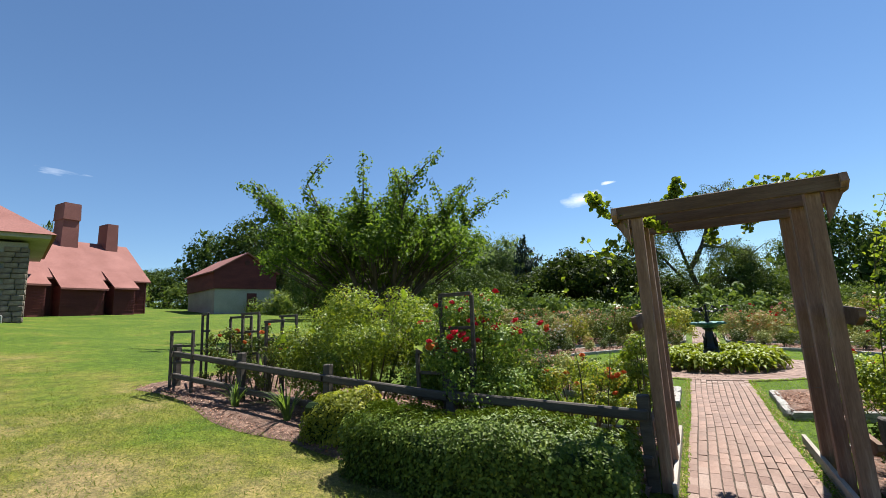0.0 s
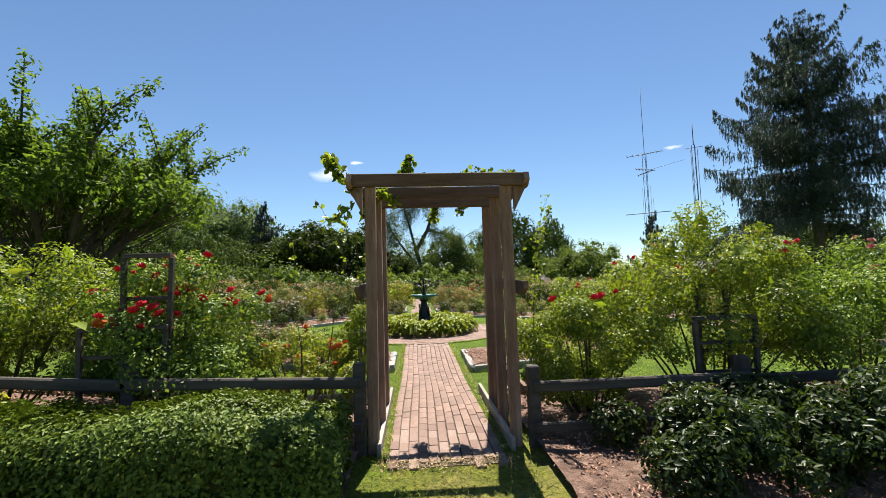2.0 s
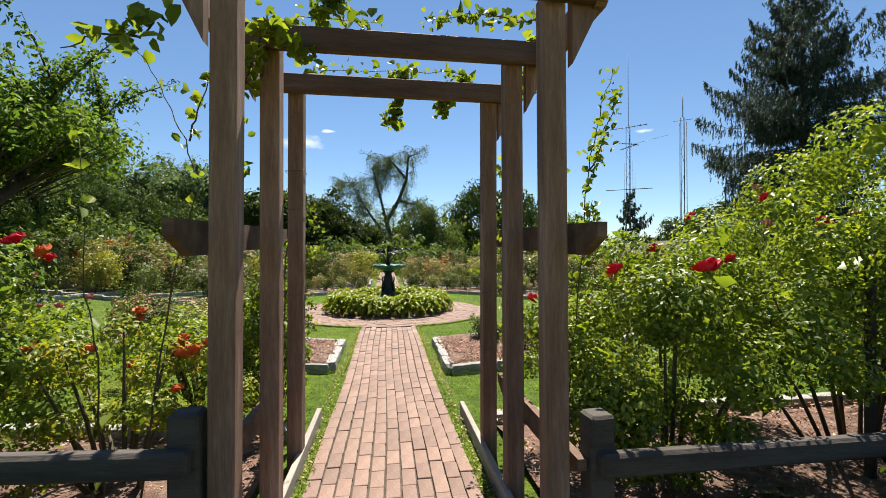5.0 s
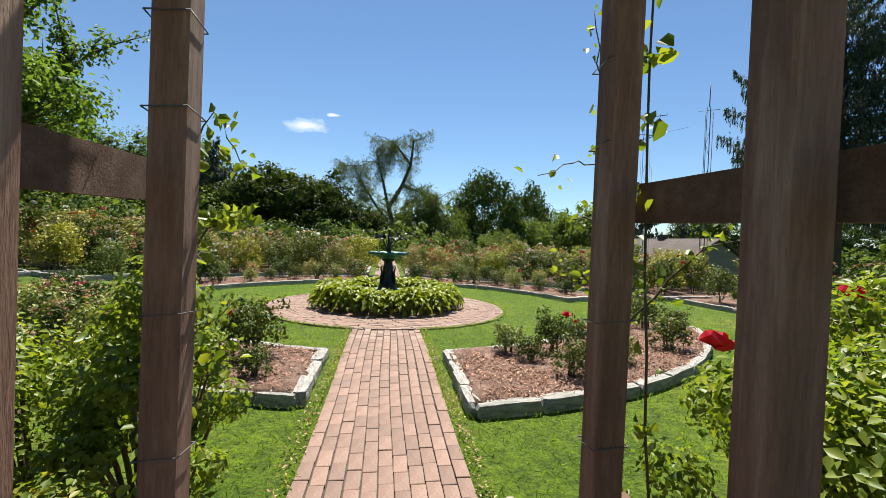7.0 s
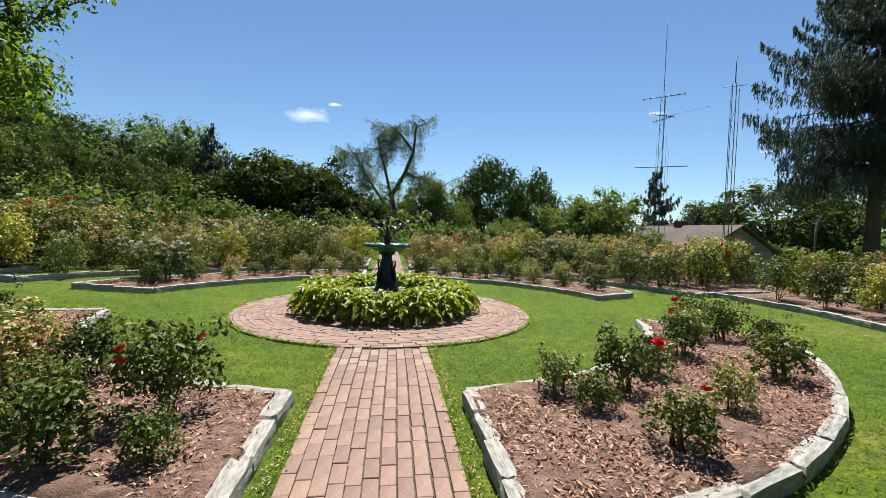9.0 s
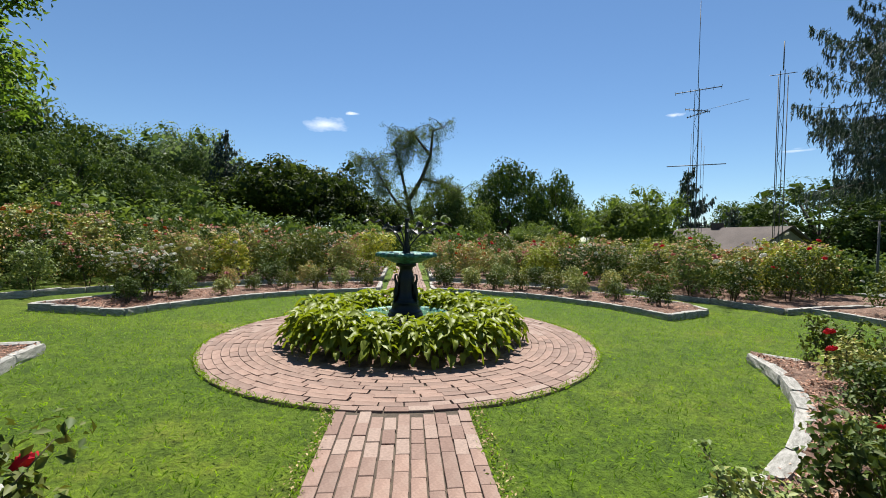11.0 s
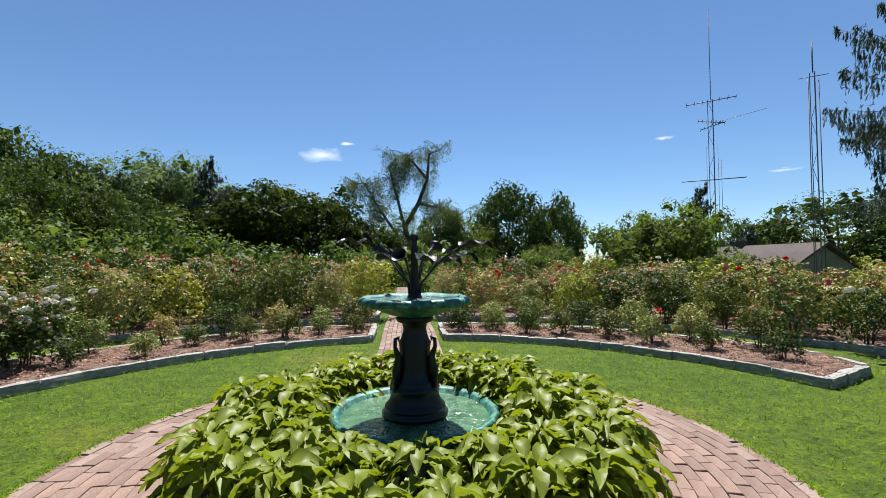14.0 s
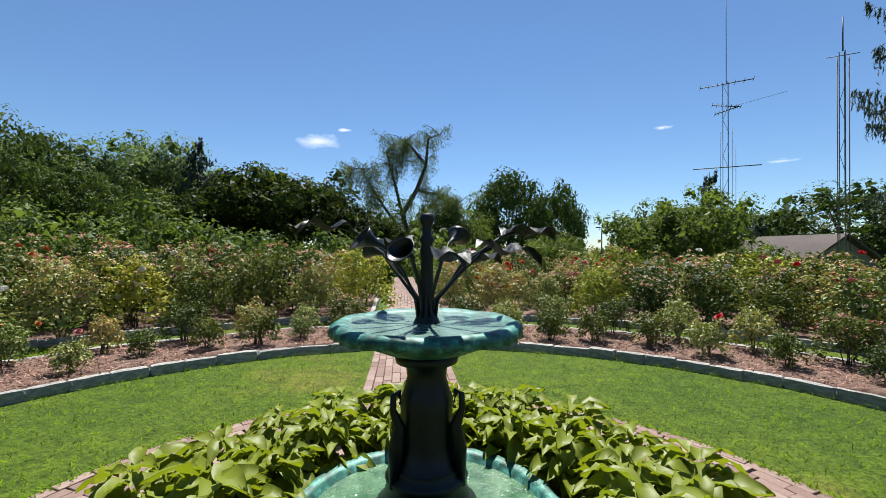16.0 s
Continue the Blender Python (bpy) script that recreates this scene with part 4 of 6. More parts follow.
# far beds, front row low and back row taller
for sgn, off in ((1, 0), (-1, 40)):
    for i, a in enumerate((11, 18, 25, 32, 40, 48, 57, 66)):
        x, y = polar(5.3 + 0.15 * math.sin(i * 2.1), 180 - sgn * a)
        rose(x, y, random.uniform(0.34, 0.52), "bronze" if (i + off) % 4 == 1 else "green", 100 + off + i, colour="red" if sgn > 0 else "pink", blooms=1 if i % 4 == 1 else 0)
    for i, a in enumerate((10, 17, 25, 34, 43, 52, 61)):
        x, y = polar(6.0, 180 - sgn * a)
        rose(x, y, random.uniform(0.46, 0.66), "bronze" if i % 3 else "green", 150 + off + i, colour="orange", blooms=2 if sgn < 0 and i % 3 == 2 else 0)
    for j, r in enumerate((7.9, 8.9, 9.9, 10.9, 11.8)):
        n = 9 + j
        for i in range(n):
            a = 7 + (68 - j) * (i + 0.5 * (j % 2)) / n
            x, y = polar(r + random.uniform(-0.2, 0.2), 180 - sgn * a)
            h = random.uniform(0.8, 1.3) + 0.06 * j + (0.15 if sgn < 0 else 0.12 if a > 42 else 0.05)
            k = random.random()
            col, nb = ("", 0) if k < 0.25 else ((random.choice(("orange", "yellow", "pink", "orange")) if sgn < 0 else random.choice(("red", "pink", "orange")), 8) if k < 0.72 else ("yellow" if k < 0.86 else "white", 7))
            rose(x, y, h, random.choice(("bronze", "gold", "bronze", "green") if sgn < 0 else ("bronze", "green", "bronze", "gold", "green")), 300 + off * 9 + j * 31 + i, 0.05, col, nb, size=1.25)
# white rose and side beds
rose(-5.0, 14.7, 0.85, "green", 902, colour="white", blooms=44)
rose(-5.6, 14.9, 0.8, "green", 905, colour="white", blooms=30)
for i, (r, a, h) in enumerate(((8.8, 60, 0.8), (8.9, 66, 0.9), (8.8, 72, 0.95), (8.9, 78, 0.9), (9.0, 84, 0.95), (8.9, 91, 0.9), (9.0, 98, 0.9), (10.0, 62, 1.05), (10.2, 69, 1.15), (10.1, 76, 1.1), (10.3, 83, 1.2), (10.2, 91, 1.15), (10.3, 99, 1.1), (11.0, 66, 1.25), (11.1, 80, 1.3), (11.1, 95, 1.25))):
    x, y = polar(r, a)
    rose(x, y, h * 1.1, "green" if i % 4 else "gold", 700 + i, 0.04, "white" if i % 3 == 0 else "pink", 2, "roses along the lawn's edge")
for i, (r, a, h) in enumerate(((9.1, 76, 1.0), (9.2, 84, 1.05), (9.3, 92, 1.1), (9.2, 100, 1.0), (9.1, 109, 1.0), (10.5, 78, 1.3), (10.6, 88, 1.35), (10.7, 98, 1.3), (10.4, 108, 1.2))):
    x, y = polar(r, -a)
    rose(x, y, h, "green" if i % 2 else "bronze", 730 + i, 0.04, "white" if i % 3 == 0 else "orange", 5, "roses along the lawn's edge")

# hostas round the fountain


def hosta_leaf(seed):
    rr = random.Random(seed)
    bm = bmesh.new()
    L, Wd = 0.132, 0.036
    rows = []
    for i in range(6):
        u = i / 5
        half = Wd * math.sin(math.pi * (0.06 + 0.94 * u ** 0.8)) ** 0.75
        z = 0.055 * u - 0.112 * u * u * rr.uniform(0.8, 1.2)
        rows.append([bm.verts.new((u * L, w * half, z + 0.018 * abs(w) + 0.007 * math.sin(u * 13 + w * 3))) for w in (-1, 0, 1)])
    for p, q in zip(rows, rows[1:]):
        for j in range(2):
            bm.faces.new((p[j], p[j + 1], q[j + 1], q[j]))
    me = mesh_of(bm, "leaf", True)
    me.materials.append(M_HOSTA)
    return me


HL = [hosta_leaf(i) for i in range(4)]


def hosta(x, y, seed, size):
    rr = random.Random(seed)
    h = thing("hosta", "clump of light green and yellow-edged hosta leaves", "hosta", (x, y, 0.0), rr.uniform(0, 360), "hostas round the fountain")
    n = 104
    for i in range(n):
        u = (i + 0.5) / n
        a = i * 2.399 + rr.uniform(-0.3, 0.3)
        r = 0.03 + 0.24 * u * size
        z = (0.42 - 0.27 * u ** 1.6) * size * rr.uniform(0.75, 1.15)
        o = part("leaf", HL[rr.randrange(4)], None, h, at=pose(math.cos(a) * r, math.sin(a) * r, z, rr.uniform(-28, 28), -12 + 42 * u + rr.uniform(-32, 26), math.degrees(a) + rr.uniform(-20, 20)))
        k = size * rr.uniform(0.75, 1.3)
        o.scale = (k, k, k)
    return h


sd = 0
for r, n, s in ((0.93, 15, 1.02), (1.3, 20, 1.0)):
    for i in range(n):
        a = 360 * (i + 0.3 * (r > 1)) / n
        x, y = polar(r + 0.04 * math.sin(i * 3.7), a)
        y += 0.1 if r < 1 else 0.03
        hosta(x, y, sd, s * random.uniform(0.9, 1.08))
        sd += 1
bm = lathe(bmesh.new(), [(0.5, 0.0), (0.75, 0.06), (1.2, 0.06), (1.5, 0.004)], 40)
soil = part("soil", bm, M_MULCH, at=pose(CX, CY, 0), smooth=True)
tagged(soil, "dark bark mulch under the hostas", "flower bed", kind="structure")

# shrubs along the fence


def shrub(name, label, cat, x, y, lobes, mat, n, leaf, seed, stems=6, upward=0.5, blooms=(), group="", flat=0.9, hollow=0.45):
    """lobes: (dx, dy, dz, r) clumps."""
    rng = np.random.default_rng(seed)
    rr = random.Random(seed)
    z = hill(x, y)
    t = thing(name, label, cat, (x, y, z + 0.02), 0, group)
    me = clumps_to_leaves("foliage", rng, [l[:3] for l in lobes], [l[3] for l in lobes], n / len(lobes), leaf, flat, 0.3, 0.6, upward, hollow, False, 4, 0.45)
    part("foliage", me, mat, t)
    runs = []
    for l in lobes:
        if rr.random() < stems / len(lobes):
            b = (l[0] * 0.25, l[1] * 0.25, -0.08)
            mid = (l[0] * 0.6, l[1] * 0.6, l[2] * 0.55)
            runs.append(([b, mid, (l[0], l[1], l[2] + l[3] * 0.5)], [0.016, 0.012, 0.004]))
    if runs:
        for r in runs:
            part("stem", tube_mesh("stem", [r], 5), M_CANE, t)
    for colour, k in blooms:
        for i in range(k):
            l = sorted(lobes, key=lambda q: -q[2] - q[3])[rr.randrange(max(3, len(lobes) * 2 // 5))]
            a = rr.uniform(0, 6.28)
            part("bloom", rr.choice(BLOOM[colour]), None, t, at=pose(l[0] + math.cos(a) * l[3] * 0.9, l[1] + math.sin(a) * l[3] * 0.9, l[2] + l[3] * rr.uniform(0.3, 1.0) * flat, rr.uniform(-40, 40), rr.uniform(-40, 40), 0) @ Matrix.Scale(rr.uniform(0.8, 1.1), 4))
    return t


def lobes_in(seed, n, w, d, h, r0, r1, z0=0.15):
    rr = random.Random(seed)
    out = []
    for i in range(n):
        x, y = rr.uniform(-w, w), rr.uniform(-d, d)
        k = 1 - 0.55 * ((x / w) ** 2 + (y / d) ** 2) / 2
        out.append((x, y, z0 + (h * k - z0) * rr.random() ** 0.7, rr.uniform(r0, r1)))
    return out


def clipped(name, label, x0, x1, y0, y1, h, mat, n, leaf, seed, rnd=0.12):
    """A clipped hedge: leaves on the skin of a rounded block."""
    rng = np.random.default_rng(seed)
    z = hill((x0 + x1) / 2, (y0 + y1) / 2)
    t = thing(name, label, "hedge", ((x0 + x1) / 2, (y0 + y1) / 2, z))
    w, d = (x1 - x0) / 2, (y1 - y0) / 2
    P = rng.uniform((-w, -d, 0), (w, d, h), (n * 4, 3))
    q = np.minimum.reduce([w - abs(P[:, 0]), d - abs(P[:, 1]), h - P[:, 2]])
    lump = np.array([0.1 * noise.noise(Vector(p) * 3.1) + 0.05 * noise.noise(Vector(p) * 8) for p in P])
    keep = (q < 0.16 + lump) & (rng.random(n * 4) < 0.9)
    ex = np.maximum(abs(P[:, 0]) - (w - rnd), 0) ** 2 + np.maximum(abs(P[:, 1]) - (d - rnd), 0) ** 2 + np.maximum(P[:, 2] - (h - rnd), 0) ** 2
    keep &= ex < (rnd + lump * 0.8) ** 2
    P = P[keep][:n]
    N = np.column_stack([P[:, 0] / w ** 1.0 * 0.6, P[:, 1] / d * 0.8, P[:, 2] / h]) + rng.normal(size=P.shape) * 0.36
    P[:, 2] += 0.05 * np.sin(P[:, 0] * 4)
    part("foliage", leaves_mesh("foliage", P, N, leaf * rng.uniform(0.6, 1.4, len(P)), 0.6, rng, 0.1), mat, t)
    # added dark block: blocks light and stands in for the hedge's inner shade
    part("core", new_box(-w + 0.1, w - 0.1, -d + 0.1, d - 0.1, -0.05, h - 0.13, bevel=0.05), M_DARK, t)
    return t


clipped("clipped_hedge", "dark green clipped hedge before the rail fence", -3.6, -0.8, 1.5, 2.5, 0.64, M_BOX, 38000, 0.038, 5, 0.2)
clipped("clipped_hedge", "clipped green hedge at the lawn's far edge", -15.5, -10.0, 19.6, 20.5, 0.95, M_BOX, 9000, 0.08, 8, 0.15)
clipped("golden_shrub", "rounded clipped golden-green shrub before the fence", -4.75, -3.75, 2.0, 2.75, 0.6, M_GOLD, 6500, 0.045, 6, 0.3)
shrub("low_shrub", "low spreading green shrub before the rail fence", "shrub", 2.55, 2.15, lobes_in(3, 26, 1.1, 0.45, 0.6, 0.12, 0.24, 0.1), M_DARK, 7500, 0.055, 3)
shrub("low_shrub", "low spreading green shrub before the rail fence", "shrub", 4.6, 2.0, lobes_in(4, 24, 1.3, 0.5, 0.75, 0.14, 0.26, 0.1), M_DARK, 6500, 0.06, 4)
shrub("low_shrub", "low dark green shrub on the mulch before the fence", "shrub", 2.3, 1.75, lobes_in(5, 22, 0.75, 0.3, 0.42, 0.1, 0.2, 0.08), M_DARK, 5500, 0.05, 5)
shrub("low_shrub", "low dark green shrub on the mulch before the fence", "shrub", 3.7, 1.6, lobes_in(6, 22, 0.8, 0.35, 0.5, 0.12, 0.22, 0.08), M_DARK, 5500, 0.05, 6)
# climbing roses on the right
shrub("climbing_rose", "tall bright green climbing rose with red blooms on the fence", "rose", 1.75, 3.5, lobes_in(7, 44, 0.8, 0.55, 1.45, 0.1, 0.24, 0.3), M_BRIGHT, 24000, 0.034, 7, 16, 0.4, (("red", 12),))
shrub("climbing_rose", "tall arching green climbing rose on the fence", "rose", 3.3, 3.6, lobes_in(8, 66, 1.1, 0.8, 2.25, 0.14, 0.32, 0.4), M_BRIGHT, 34000, 0.039, 8, 11, 0.4, (("red", 10), ("pink", 5)))
shrub("climbing_rose", "tall arching green climbing rose on the fence", "rose", 5.4, 3.8, lobes_in(9, 60, 1.3, 0.9, 2.2, 0.18, 0.36, 0.4), M_SHRUB, 24000, 0.045, 9, 10, 0.4, (("pink", 12),))
shrub("climbing_rose", "open climbing rose with deep red blooms behind the arbour", "rose", 2.15, 4.5, lobes_in(17, 26, 0.5, 0.35, 1.3, 0.08, 0.17, 0.25), M_BRIGHT, 4200, 0.038, 17, 18, 0.4, (("red", 9),))
shrub("shrub_rose", "leafy green rose growing round the arbour's back post", "rose", -1.02, 4.72, lobes_in(19, 22, 0.3, 0.3, 1.2, 0.08, 0.16, 0.3), M_BRIGHT, 3800, 0.042, 19, 12)
shrub("shrub_rose", "leafy green rose behind the arbour", "rose", -1.5, 4.75, lobes_in(18, 26, 0.5, 0.35, 0.95, 0.1, 0.2, 0.2), M_BRIGHT, 3400, 0.038, 18, 14)
for i, (x, y, h) in enumerate(((-3.3, 5.5, 0.95), (-4.3, 6.0, 1.1), (-5.4, 6.6, 1.2))):
    shrub("shrub_rose", "bright yellow-green shrub rose on the lawn's edge", "rose", x, y, lobes_in(40 + i, 30, 0.6, 0.5, h, 0.12, 0.24, 0.2), M_ROSE_GOLD if i % 2 else M_BRIGHT, 4500, 0.05, 40 + i, 10, 0.5, (("pink", 5),))
# left of the arbour
shrub("shrub_rose", "green shrub rose with orange leaf tips and blooms", "rose", -1.55, 3.7, lobes_in(11, 24, 0.5, 0.45, 0.95, 0.08, 0.18, 0.2), M_FLAME, 5200, 0.036, 11, 14, 0.4, (("orange", 12),))
shrub("shrub_rose", "tall dark green shrub rose with red clusters on a trellis", "rose", -2.75, 3.25, lobes_in(12, 44, 0.75, 0.5, 1.75, 0.14, 0.28, 0.3), M_SHRUB, 22000, 0.04, 12, 16, 0.4, (("red", 60), ("orange", 12)))
shrub("shrub_rose", "large bright green shrub behind the fence", "shrub", -5.0, 3.7, lobes_in(13, 60, 1.15, 0.8, 1.85, 0.18, 0.36, 0.35), M_BRIGHT, 30000, 0.042, 13, 18)
shrub("shrub_rose", "green shrub rose with pink blooms behind the fence", "rose", -3.8, 4.2, lobes_in(15, 36, 0.6, 0.6, 1.45, 0.14, 0.26, 0.3), M_ROSE, 5000, 0.065, 15, 12, 0.4, (("pink", 8),))
for i, (x, y) in enumerate(((-7.9, 3.2), (-7.2, 3.6), (-8.4, 3.9), (-6.6, 3.0))):
    shrub("shrub_rose", "thin straggling rose on a wooden trellis", "rose", x, y, lobes_in(20 + i, 16, 0.4, 0.35, 1.15, 0.08, 0.16, 0.2), M_ROSE, 900, 0.06, 20 + i, 10, 0.4, (("orange", 3),))


def daylily(x, y, seed, n=34, h=0.75):
    rr = random.Random(seed)
    t = thing("daylily", "clump of arching strap-shaped daylily leaves", "daylily", (x, y, hill(x, y) + 0.03))
    for i in range(n):
        a, lean, hh = rr.uniform(0, 6.28), rr.uniform(0.1, 0.5), h * rr.uniform(0.6, 1.0)
        bm = bmesh.new()
        rows = []
        for k in range(6):
            u = k / 5
            r = 0.04 + lean * u ** 1.7
            z = hh * (u - 0.35 * u ** 3 * (lean / 0.4))
            wd = 0.011 * (1 - u ** 2) + 0.001
            rows.append([bm.verts.new((math.cos(a) * r - math.sin(a) * s * wd, math.sin(a) * r + math.cos(a) * s * wd, z)) for s in (-1, 1)])
        for p, q in zip(rows, rows[1:]):
            bm.faces.new((p[0], p[1], q[1], q[0]))
        part("leaf", bm, M_STRAP, t, smooth=True)
    return t


daylily(-5.35, 2.45, 1)
daylily(-6.6, 2.5, 2, 26, 0.6)

# vines on the arbour


def vine(seed, runs, n, leaf, label):
    rng = np.random.default_rng(seed)
    t = thing("climbing_vine", label, "vine")
    t2 = []
    P, N = [], []
    for pts in runs:
        fine = []
        for a, b in zip(pts, pts[1:]):
            for k in range(5):
                fine.append(tuple(Vector(a).lerp(Vector(b), k / 5) + Vector(rng.normal(size=3) * 0.006)))
        fine.append(pts[-1])
        t2.append((fine, [0.0055 - 0.004 * i / len(fine) for i in range(len(fine))]))
        idx = rng.integers(0, len(fine), n // len(runs))
        P.append(np.array(fine)[idx] + rng.normal(size=(len(idx), 3)) * 0.03)
        N.append(rng.normal(size=(len(idx), 3)) + np.array([0, -0.3, 0.6]))
    part("stem", tube_mesh("stem", t2, 5), M_CANE, t)
    P, N = np.concatenate(P), np.concatenate(N)
    part("foliage", leaves_mesh("foliage", P, N, leaf * rng.uniform(0.5, 1.3, len(P)), 0.75, rng, 0.5, full=True), M_BRIGHT, t)
    return t


vine(31, [[(-0.85, 3.1, 0.05), (-0.8, 3.2, 1.2), (-0.78, 3.3, 2.3), (-0.5, 3.35, 2.72), (-0.1, 3.4, 2.74)], [(-0.78, 3.3, 2.3), (-0.6, 3.1, 2.55), (-0.45, 3.3, 2.45)], [(-0.82, 2.7, 2.5), (-1.0, 2.7, 2.72), (-1.05, 2.75, 2.8)], [(-0.35, 3.3, 2.72), (-0.25, 3.3, 2.95)]], 560, 0.068, "bright green climbing vine over the arbour's lintels")
vine(32, [[(0.85, 3.9, 0.05), (0.8, 3.95, 1.3), (0.8, 3.98, 2.5), (0.5, 4.0, 2.74), (-0.1, 4.0, 2.72), (-0.5, 4.0, 2.7)], [(0.5, 4.0, 2.7), (0.35, 4.02, 2.45)], [(0.1, 4.0, 2.7), (0.0, 4.02, 2.38)], [(0.8, 3.4, 2.4), (0.84, 3.3, 2.75), (0.5, 3.36, 2.8), (0.2, 3.36, 2.76)]], 620, 0.06, "small-leaved climbing rose trailing from the arbour")
vine(33, [[(-1.27, 3.3, 0.05), (-1.2, 3.3, 0.7), (-1.12, 3.3, 1.3), (-0.98, 3.28, 1.78), (-1.08, 3.3, 2.06), (-1.2, 3.3, 2.33), (-1.3, 3.25, 2.5)], [(-1.05, 3.3, 2.0), (-0.98, 3.3, 2.2), (-0.92, 3.3, 2.4)], [(-1.48, 3.4, 0.05), (-1.5, 3.35, 0.9), (-1.52, 3.3, 1.3), (-1.55, 3.3, 2.0)], [(-0.9, 2.6, 2.2), (-1.0, 2.55, 2.18), (-1.12, 2.55, 2.12)], [(-0.86, 2.65, 2.3), (-0.9, 2.6, 2.2)]], 80, 0.07, "bare-stemmed climber beside the arbour")
vine(34, [[(1.0, 3.4, 0.05), (1.05, 3.35, 0.9), (1.09, 3.3, 1.5), (1.13, 3.3, 1.92), (1.2, 3.3, 2.3), (1.29, 3.3, 2.5)], [(1.13, 3.3, 1.9), (1.25, 3.35, 2.1), (1.3, 3.3, 2.35)], [(1.05, 3.35, 1.2), (1.18, 3.4, 1.5), (1.2, 3.4, 1.75)], [(0.95, 4.2, 0.0), (0.9, 4.3, 1.0), (1.0, 4.4, 1.4)]], 330, 0.045, "thin climbing rose beside the arbour")
vine(35, [[(0.86, 4.12, 0.05), (0.85, 4.14, 1.0), (0.84, 4.15, 1.5), (0.78, 4.16, 1.7), (0.66, 4.15, 1.7), (0.5, 4.15, 1.64)], [(0.84, 4.14, 1.1), (0.74, 4.2, 1.26), (0.63, 4.2, 1.29)], [(0.84, 4.15, 1.4), (0.72, 4.18, 1.5), (0.62, 4.16, 1.49)], [(0.8, 4.16, 1.66), (0.76, 4.2, 1.95), (0.72, 4.22, 2.3)], [(0.82, 4.1, 1.1), (1.05, 4.0, 1.4), (1.3, 3.95, 1.45)]], 150, 0.036, "thorny climbing rose round the arbour's back post")
vine(36, [[(-0.8, 4.1, 0.05), (-0.76, 4.12, 0.9), (-0.74, 4.12, 1.5), (-0.6, 4.14, 1.78), (-0.52, 4.2, 1.6)], [(-0.76, 4.12, 1.1), (-0.64, 4.2, 1.4), (-0.54, 4.24, 1.46)], [(-0.78, 4.1, 0.6), (-0.78, 4.3, 0.95), (-0.62, 4.4, 1.12)], [(-0.8, 4.2, 0.3), (-0.75, 4.5, 0.8), (-0.66, 4.6, 0.9)]], 300, 0.045, "leafy climbing rose round the arbour's back post")

# ---- trees ----


def tree_meshes(seed, height, spread, trunk_r, clear, leaf, per, levels=3, lean=(0, 0), split=4, clump=0.16, flat=0.8, upright=0.5):
    """A tapered trunk that forks into limbs and twigs, and leaves in uneven clumps at their ends."""
    rr = random.Random(seed)
    rng = np.random.default_rng(seed)
    runs, ends = [], []

    def grow(p, d, length, r, level):
        pts, rad = [tuple(p)], [r]
        q = Vector(p)
        for i in range(4):
            d = (d + Vector((rr.uniform(-0.22, 0.22), rr.uniform(-0.22, 0.22), rr.uniform(-0.08, 0.16)))).normalized()
            q = q + d * length / 4
            pts.append(tuple(q))
            rad.append(r * (1 - 0.14 * (i + 1)))
        runs.append((pts, rad))
        if level >= 2:
            ends.append((tuple(q), level))
        if level >= levels:
            ends.append((pts[2], level))
            return
        n = split if level < 2 else split - 1
        a0 = rr.uniform(0, 6.28)
        for k in range(n):
            a = a0 + 6.283 * k / n + rr.uniform(-0.4, 0.4)
            out = Vector((math.cos(a), math.sin(a), 0))
            nd = (d * upright + out * rr.uniform(0.55, 0.95) * spread / height * 1.5 + Vector((0, 0, 0.25))).normalized()
            start = pts[rr.choice((2, 3, 4))] if level else pts[rr.choice((3, 4))]
            grow(Vector(start), nd, length * rr.uniform(0.62, 0.86) if level else (height - clear) * rr.uniform(0.4, 0.5), rad[-1] * rr.uniform(0.5, 0.7), level + 1)
    grow(Vector((0, 0, -0.3)), Vector((lean[0], lean[1], 1)).normalized(), clear + 0.3, trunk_r, 0)
    top = max(e[0][2] for e in ends)
    k = (height - clump * height * 0.3) / top
    centres = [(e[0][0], e[0][1], e[0][2] * (k if e[0][2] > clear else 1)) for e in ends]
    runs = [([(p[0], p[1], p[2] * (k if p[2] > clear else 1)) for p in pts], rad) for pts, rad in runs]
    radii = [height * clump * rr.uniform(0.55, 1.2) for _ in centres]
    return tube_mesh("trunk", runs, 4), clumps_to_leaves("crown", rng, centres, radii, per, leaf, flat, 0.3, 0.6, 0.45, 0.55, False, 10, 0.4)


def tree(name, label, x, y, meshes, mat, z=None, rz=0, scale=1.0, group=""):
    t = thing(name, label, "tree", (x, y, hill(x, y) if z is None else z), rz, group)
    t.scale = (scale, scale, scale)
    for nm, me, m in (("trunk", meshes[0], M_BARK), ("crown", meshes[1], mat)):
        part(nm, me, m, t)
    return t


